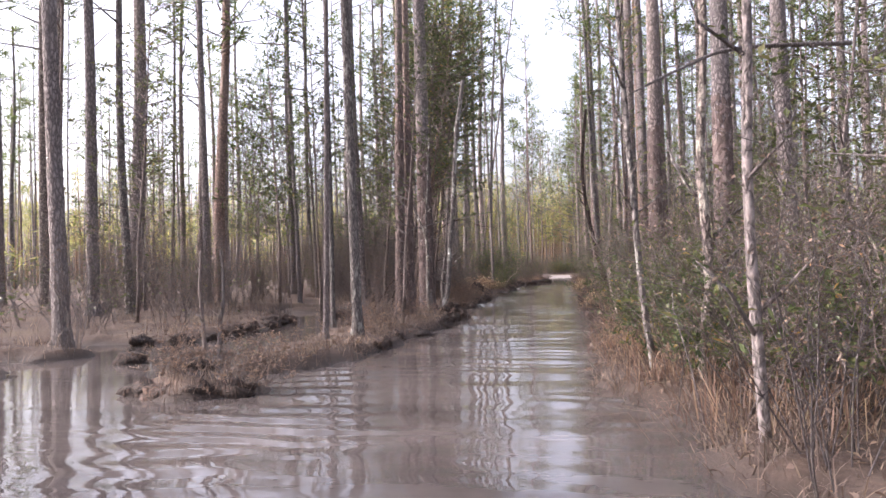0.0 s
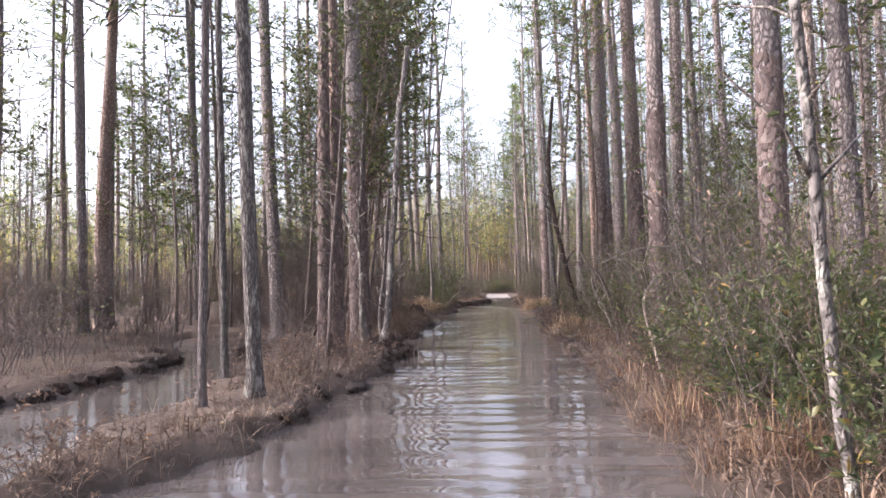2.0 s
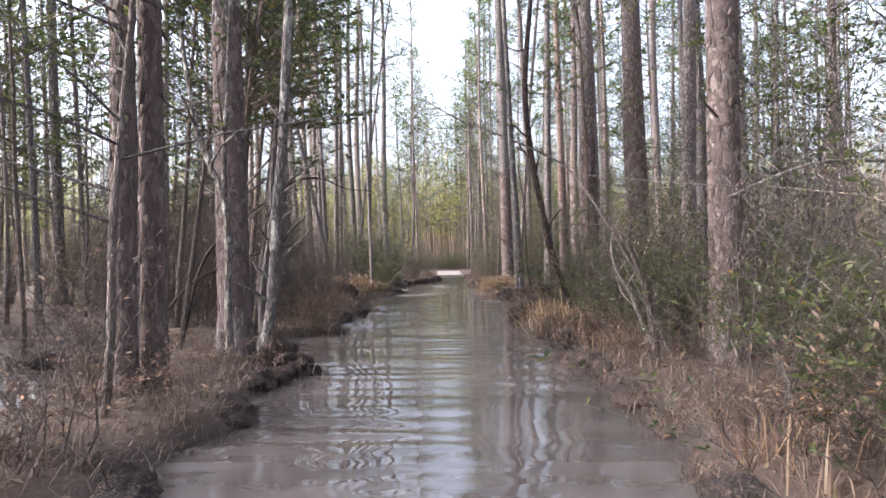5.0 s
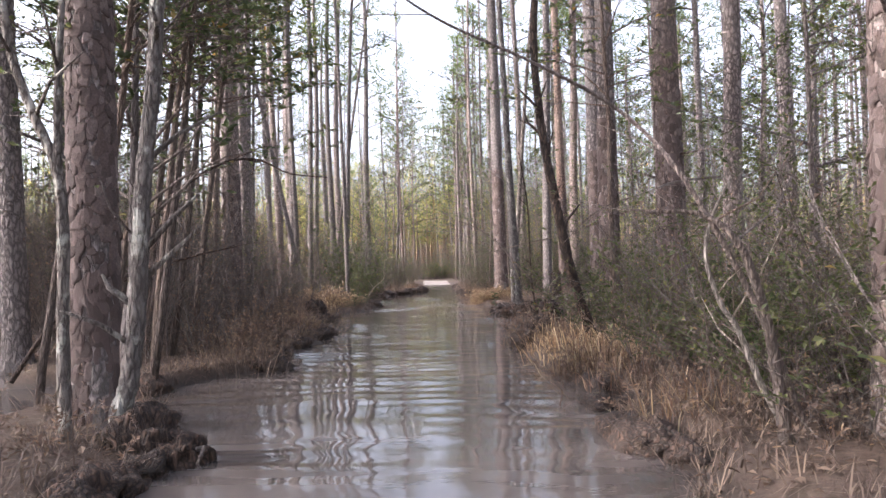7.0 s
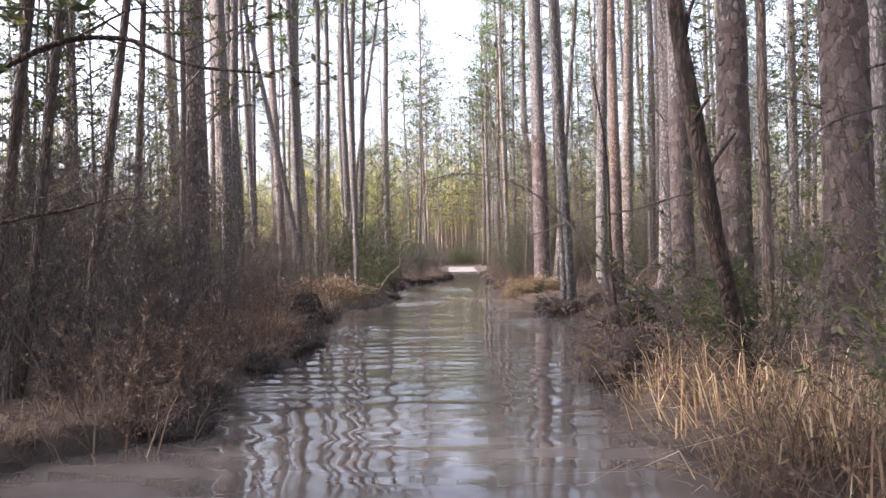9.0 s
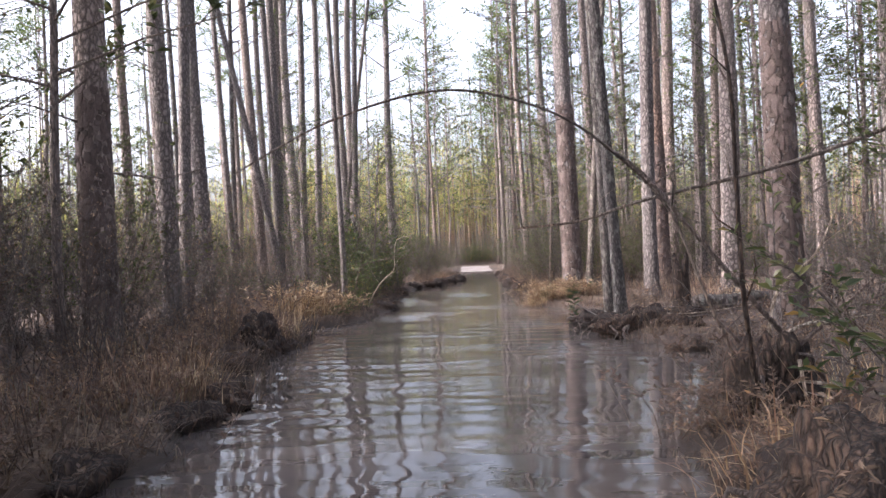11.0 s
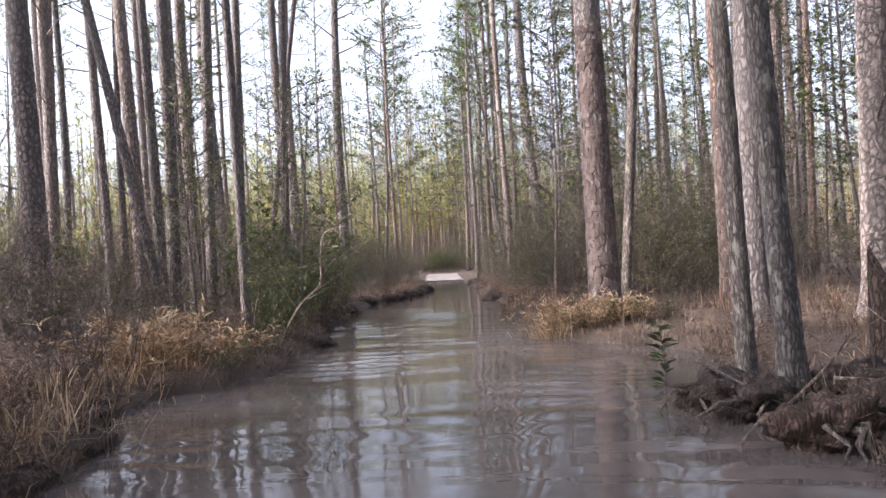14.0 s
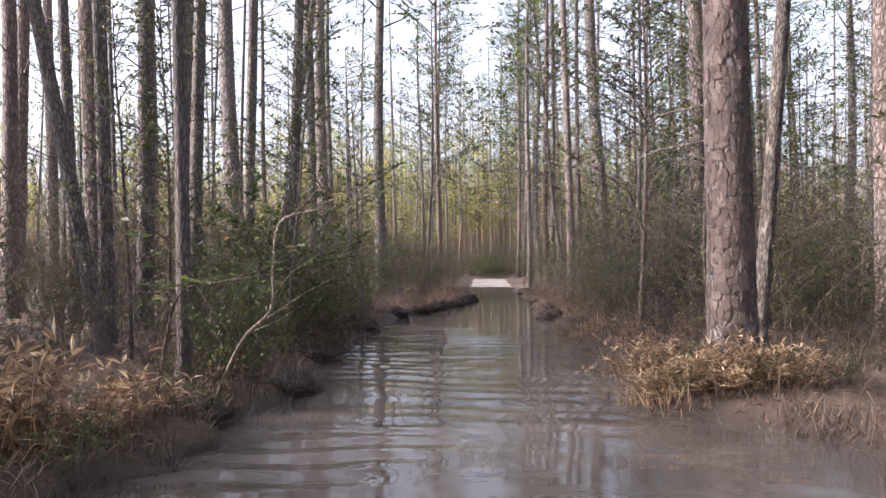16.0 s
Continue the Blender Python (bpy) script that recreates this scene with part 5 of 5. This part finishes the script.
stem("bleached_branch", "bleached crooked dead branch in the thicket", DEAD_WOOD, [(1.6, 12.5, 0.2), (1.3, 12.0, 0.7), (1.05, 11.6, 0.85), (0.75, 11.3, 0.75)], 0.014, 0.005, 6, 14)
stem("bleached_branch", "bleached crooked dead branch in the thicket", DEAD_WOOD, [(1.5, 13.6, 1.75), (1.0, 13.4, 1.72), (0.5, 13.2, 1.55)], 0.012, 0.005, 3, 15)
for k, (x, y, dx, top) in enumerate([(-2.95, 18.75, 0.15, 3.2)]):
    stem("pale_sapling", "thin pale sapling with flaking bark on the bank", TWIG, [(x, y, 0.05), (x - 0.05, y, 0.8), (x + dx * 0.3, y + 0.1, 1.7), (x + dx * 0.6, y + 0.1, top * 0.75), (x + dx, y + 0.15, top)], 0.045, 0.02, 8, 20 + k, OLIVE, 3, "pale saplings", "sapling")
stem("crooked_sapling", "crooked pale-barked sapling growing from a root mass", LICHEN_BARK, [(-2.9, 18.4, 0.1), (-2.9, 18.38, 0.32), (-2.84, 18.38, 0.52), (-2.8, 18.38, 0.75), (-2.75, 18.38, 1.26), (-2.73, 18.38, 1.66), (-2.7, 18.38, 2.1), (-2.63, 18.38, 2.66), (-2.59, 18.38, 3.3), (-2.5, 18.4, 4.6), (-2.3, 18.4, 6.0)], 0.075, 0.05, 9, 30)
stem("forked_sapling", "forked sapling with white lichen against a dark pine", LICHEN_BARK, [(-3.3, 18.46, 0.0), (-3.32, 18.46, 0.8), (-3.31, 18.46, 1.6), (-3.35, 18.46, 2.08), (-3.5, 18.46, 2.45), (-3.66, 18.46, 2.9), (-3.72, 18.46, 3.3), (-3.9, 18.5, 4.6)], 0.05, 0.025, 6, 34)
stem("forked_limb", "pale fork limb rising beside the dark pine", LICHEN_BARK, [(-3.34, 18.46, 2.0), (-3.33, 18.44, 2.4), (-3.31, 18.42, 2.85), (-3.27, 18.4, 3.3), (-3.2, 18.4, 4.6)], 0.034, 0.02, 4, 35)
stem("leaning_sapling", "dark leaning sapling rooted in the straw grass", DARK_WOOD, [(1.68, 23.65, 0.0), (1.5, 23.45, 0.5), (1.22, 23.15, 1.25), (1.0, 22.95, 2.2), (0.82, 22.85, 3.2), (0.75, 22.8, 4.4), (0.9, 22.8, 6.0)], 0.085, 0.04, 8, 31, OLIVE, 4)
stem("slim_sapling", "slim grey sapling standing in the grass", GREY_BARK, [(0.98, 8.1, 0.0), (0.86, 8.05, 0.9), (0.78, 8.0, 2.0), (0.7, 8.0, 3.4), (0.6, 8.0, 5.5)], 0.04, 0.022, 9, 32, OLIVE, 4)
stem("slim_sapling", "slim dark sapling rising out of the brush", PINE_BARK, [(1.25, 4.9, 0.0), (1.2, 4.85, 0.8), (1.17, 4.84, 1.8), (1.2, 4.85, 3.0), (1.15, 4.9, 4.6)], 0.042, 0.025, 6, 36, OLIVE, 4)
stem("crooked_sapling", "crooked grey sapling rising out of the brush", GREY_BARK, [(1.36, 6.85, 0.0), (1.22, 6.83, 0.45), (1.3, 6.83, 1.1), (1.26, 6.83, 2.2), (1.32, 6.85, 3.6), (1.2, 6.85, 5.4)], 0.055, 0.03, 8, 37, OLIVE, 5)
for x, y, dx in [(-4.9, 9.65, -0.08), (-4.72, 9.7, 0.1)]:
    stem("broken_sapling", "short pale broken sapling in the flooded grass", TWIG, [(x, y, -0.1), (x + dx * 0.2, y, 0.5), (x + dx * 0.8, y, 1.0), (x + dx * 0.5, y, 1.6)], 0.035, 0.018, 5, 33, None, 0, "broken saplings", "sapling")
for k, pts in enumerate([[(1.15, 33.8, 0.4), (1.45, 33.3, 0.2), (1.8, 32.85, -0.03)], [(1.9, 33.1, 0.3), (2.7, 32.9, 0.26), (3.6, 32.7, 0.38)], [(1.4, 33.0, 0.05), (1.9, 33.2, 0.35), (2.3, 33.5, 0.6)], [(1.7, 32.6, 0.02), (2.3, 32.5, 0.22), (3.0, 32.3, 0.3)], [(2.4, 33.7, 0.3), (3.2, 33.2, 0.34), (3.9, 33.0, 0.4)]]):
    stem("fallen_stick", "fallen stick lying on the washed-out bank", (TWIG, DEAD_WOOD, BROWN_STEM, TWIG, TWIG)[k], pts, 0.013, 0.006, 4, 40 + k, None, 0, "fallen sticks", "stick")


def lump(name, label, mat, x, y, z, sx, sy, sz, seed, rough=0.35, category="stump"):
    """A rotten, knotted mass of wood or root."""
    bm = bmesh.new()
    bmesh.ops.create_icosphere(bm, subdivisions=3 if name == "mud_bank" else 4, radius=1.0)
    for v in bm.verts:
        d = v.co.normalized()
        k = 1 + rough * noise.noise(d * 1.9 + Vector((seed, 0, 0))) + rough * 0.55 * noise.noise(d * 4.5 + Vector((0, seed, 0))) + rough * 0.3 * noise.noise(d * 12)
        v.co = Vector((d.x * sx * k, d.y * sy * k, max(-0.9, d.z) * sz * k))
    me = bpy.data.meshes.new(name)
    bm.to_mesh(me)
    bm.free()
    me.materials.append(mat)
    me.polygons.foreach_set("use_smooth", [True] * len(me.polygons))
    ob = tagged(new(name, me), label, category)
    ob.location = (x, y, z)
    q = random.Random(seed + 500)
    for _ in range(6 if category == "roots" else 0):
        d = rdir(q, q.uniform(0.0, 0.5))
        p = Vector((d.x * sx, d.y * sy, d.z * sz)) * 0.8
        out = Vector((d.x, d.y, 0)) * q.uniform(0.12, 0.3)
        root = Mesher().tube([p, p + out * 0.6 + Vector((q.gauss(0, 0.03), q.gauss(0, 0.03), 0.03)), p + out + Vector((q.gauss(0, 0.06), q.gauss(0, 0.06), -0.06)), p + out * 1.2 + Vector((0, 0, -0.22))], [0.022, 0.017, 0.011, 0.005], 6)
        part("root", root.mesh("root", BROWN_STEM), ob)
    return ob


lump("root_mass", "dark knotted root mass at the water's edge", DARK_WOOD, -2.78, 18.38, 0.1, 0.3, 0.24, 0.26, 3, 0.5, "roots")
lump("root_mass", "dark knotted root mass at the water's edge", DARK_WOOD, -2.5, 18.35, 0.06, 0.22, 0.2, 0.17, 9, 0.4, "roots")
lump("rotten_stump", "dark rotten stump sinking into the bank", DARK_WOOD, -3.6, 32.1, 0.2, 0.3, 0.28, 0.34, 5, 0.45)
lump("rotten_stump", "dark rotten stump sinking into the bank", DARK_WOOD, -3.38, 31.55, 0.06, 0.2, 0.22, 0.16, 6, 0.45)
lump("root_mass", "washed-out root mound under two grey trunks", DARK_WOOD, 1.5, 33.5, 0.08, 0.34, 0.36, 0.2, 7, 0.5, "roots")
lump("root_mass", "washed-out root mound under two grey trunks", DARK_WOOD, 2.2, 33.3, 0.12, 0.42, 0.3, 0.22, 8, 0.5, "roots")
for x, y, a, b, c, s in [(1.3, 33.65, 0.26, 0.2, 0.2, 21), (1.55, 32.55, 0.3, 0.22, 0.2, 22), (2.1, 32.75, 0.42, 0.3, 0.24, 23), (2.35, 32.3, 0.34, 0.26, 0.2, 24), (2.75, 33.3, 0.4, 0.3, 0.26, 25)]:
    lump("root_mass", "washed-out root mound under two grey trunks", DARK_WOOD, x, y, 0.08, a, b, c, s, 0.55, "roots")
for x, y, a, b, c, s in [(-2.86, 23.2, 0.26, 0.34, 0.13, 31), (-3.02, 26.1, 0.24, 0.3, 0.15, 32), (-2.84, 27.6, 0.22, 0.3, 0.14, 33), (-2.86, 28.3, 0.24, 0.26, 0.16, 34), (-3.4, 30.4, 0.22, 0.34, 0.16, 35)]:
    lump("mud_bank", "dark overhanging lump of mud and roots", DARK_WOOD, x, y, 0.04, a, b, c, s, 0.5, "mud bank")
mud = random.Random(88)
for i in range(46):
    left = i % 3 > 0
    y = mud.uniform(9.5, 36 if left else 33)
    x = -1.0
    while dry(x, y) < -0.04 and abs(x + 1) < 7:
        x += -0.04 if left else 0.04
    x += -0.12 if left else 0.16
    if abs(x + 1) < 7:
        lump("mud_bank", "dark overhanging lump of mud and roots", DARK_WOOD, x, y, 0.03, mud.uniform(0.12, 0.24), mud.uniform(0.2, 0.42), mud.uniform(0.08, 0.16), 40 + i, 0.5, "mud bank")
for i in range(16):
    y, x = 11.2 + 0.55 * i + mud.uniform(-0.2, 0.2), -5.6
    while dry(x, y) < 0.04 and x > -9:
        x -= 0.05
    lump("mud_bank", "dark overhanging lump of mud and roots", DARK_WOOD, x, y, 0.04, mud.uniform(0.15, 0.28), mud.uniform(0.2, 0.36), mud.uniform(0.1, 0.18), 90 + i, 0.5, "mud bank")
for x, y in [(-4.4, 7.35), (-4.1, 7.2), (-3.75, 7.2), (-3.45, 7.35), (-4.9, 9.3), (-6.2, 9.9)]:
    lump("mud_bank", "dark overhanging lump of mud and roots", DARK_WOOD, x, y, 0.03, 0.24, 0.2, 0.12, int(-x * 10), 0.5, "mud bank")
    for _ in range(2):
        shrub(FERN[i % 3], "low reddish-brown dead fern on the bank", x + mud.gauss(0, 0.15), y + 0.25 + mud.gauss(0, 0.12), mud.uniform(0.6, 0.9), mud.uniform(0.6, 1.0), mud.uniform(0, 6.28), "dead ferns", "dead_fern")
# the far banks: a low dark face under rusty grass
for i in range(34):
    left = i % 3 > 0
    y = (mud.uniform(49.5, 57.5) if i % 3 == 1 else mud.uniform(37.5, 57)) if left else mud.uniform(42, 62)
    x = -0.6
    while dry(x, y) < -0.02 and abs(x + 0.6) < 5:
        x += -0.04 if left else 0.04
    x += (-0.1 if y > 49 else -0.32) if left else 0.14
    lump("mud_bank", "dark overhanging lump of mud and roots", DARK_WOOD, x, y, 0.06, mud.uniform(0.2, 0.36), mud.uniform(0.25, 0.45), mud.uniform(0.13, 0.2), 130 + i, 0.5, "mud bank")
for i in range(40):
    left = i % 4 > 0
    y = mud.uniform(50.5, 60) if left else mud.uniform(45, 60)
    x = table(y, LEFT_BANK) - abs(mud.gauss(0.1, 0.6)) - 0.3 if left else table(y, RIGHT_BANK) + abs(mud.gauss(0.1, 0.5)) + 0.3
    if dry(x, y) > 0.1:
        tuft_thing(x, y, 70, 0.3, mud.uniform(0.35, 0.65), "rusty clump of dead grass beside the water" if i % 3 else "low clump of faded brown grass", RUST_GRASS if i % 3 else DULL_GRASS)
lump("root_mass", "dark overhung mud and root bank", DARK_WOOD, 0.98, 24.95, 0.14, 0.36, 0.42, 0.34, 12, 0.5, "roots")
lump("rotten_stump", "dark broken stump with dead branches at the water's edge", DARK_WOOD, 1.5, 26.98, 0.16, 0.33, 0.3, 0.48, 14, 0.5)
for k, pts in enumerate([[(1.45, 26.9, 0.55), (1.8, 26.7, 0.5), (2.3, 26.55, 0.3)], [(1.5, 26.9, 0.62), (1.75, 26.75, 0.75), (2.2, 26.6, 0.62), (2.5, 26.5, 0.5)], [(1.35, 26.75, 0.4), (1.3, 26.6, 0.15), (1.28, 26.55, -0.05)], [(1.6, 26.75, 0.5), (1.58, 26.6, 0.2), (1.55, 26.5, 0.0)], [(1.3, 27.0, 0.6), (1.1, 26.95, 0.8), (0.98, 26.9, 0.9)], [(1.5, 27.0, 0.6), (1.6, 27.05, 0.95), (1.85, 27.0, 1.2), (2.0, 27.0, 1.5)], [(1.55, 26.85, 0.5), (2.0, 26.8, 0.9), (2.35, 26.75, 1.25)], [(1.6, 26.8, 0.35), (2.0, 26.6, 0.3), (2.4, 26.3, 0.12)]]):
    stem("dead_branch", "bare dead branch sticking out of a broken stump", (TWIG, DEAD_WOOD, TWIG, DEAD_WOOD)[k % 4], pts, 0.014, 0.005, 3, 60 + k, None, 0, "stump branches")


def snag(x, y, height, radius, seed, label):
    """A broken standing trunk with a torn top."""
    m, q = Mesher(), random.Random(seed)
    sides, rings = 18, 26
    tear = [q.uniform(0.72, 1.08) for _ in range(sides)]
    for i in range(rings + 1):
        u = i / rings
        for k in range(sides):
            a = 2 * math.pi * k / sides
            r = radius * (1 + 0.5 * math.exp(-u * 9) - 0.18 * u) * (1 + 0.12 * noise.noise((math.cos(a) * 2, math.sin(a) * 2 + seed, u * 5)))
            m.v.append(Vector((math.cos(a) * r, math.sin(a) * r, -0.15 + (height + 0.15) * u * (1 + (tear[k] - 1) * u * u))))
    for i in range(rings):
        for k in range(sides):
            a, b = i * sides + k, i * sides + (k + 1) % sides
            m.f.append((a, b, b + sides, a + sides))
    c = len(m.v)
    m.v.append(Vector((0, 0, height * 0.8)))
    for k in range(sides):
        m.f.append((rings * sides + k, rings * sides + (k + 1) % sides, c))
    ob = tagged(new("broken_stump", m.mesh("broken_stump", DARK_WOOD)), label, "stump")
    ob.location = (x, y, land(x, y))


snag(2.95, 34.15, 0.95, 0.15, 4, "tall dark burnt stump with a torn top")
stem("slim_sapling", "slim dark sapling rising out of the stump", DARK_WOOD, [(1.32, 26.75, 0.2), (1.18, 26.55, 0.9), (1.14, 26.5, 1.6), (1.12, 26.5, 2.4), (1.0, 26.6, 3.4)], 0.02, 0.01, 5, 71)
snag(5.6, 34.6, 0.5, 0.14, 8, "low dark stump in the dry grass")


def log(pts, r, label):
    m, q = Mesher(), random.Random(3)
    P = [Vector(p) for p in pts]
    fine = [P[0].lerp(P[1], k / 14) + Vector((0, 0, 0.02 * math.sin(k))) for k in range(15)]
    m.tube(fine, [r * (1 - 0.02 * k) * (1 + 0.1 * math.sin(k * 1.7)) for k in range(15)], 12, True, 0.06, q)
    m.tube([fine[5], fine[5] + Vector((0.1, -0.2, 0.12)), fine[5] + Vector((0.25, -0.35, 0.16))], [0.03, 0.02, 0.008], 5)
    tagged(new("fallen_log", m.mesh("fallen_log", LICHEN_BARK)), label, "log")


log([(3.05, 33.75, 0.36), (4.9, 34.5, 0.4)], 0.1, "weathered grey log lying on the bank")


def seedling(x, y, h, seed):
    w, lv, q = Mesher(), Mesher(), random.Random(seed)
    z = land(x, y)
    pts = [Vector((x, y, z - 0.1)), Vector((x + 0.02, y, z + h * 0.5)), Vector((x - 0.03, y, z + h))]
    w.tube(pts, [0.01, 0.008, 0.004], 5)
    for i in range(34):
        u = 0.15 + 0.85 * i / 34
        p = pts[0].lerp(pts[1], u * 2) if u < 0.5 else pts[1].lerp(pts[2], u * 2 - 1)
        d = rdir(q, q.uniform(0.1, 0.8))
        lv.leaf(p, d, Vector((0, 0, 1)), q.uniform(0.13, 0.2), q.uniform(0.065, 0.09))
    t = thing("seedling", "young broad-leaved plant standing in the shallows", "plant")
    part("stem", w.mesh("stem", BROWN_STEM), t)
    part("foliage", lv.mesh("foliage", GLOSSY, False), t)


seedling(1.24, 34.7, 0.75, 1)
seedling(4.3, 33.6, 0.55, 2)
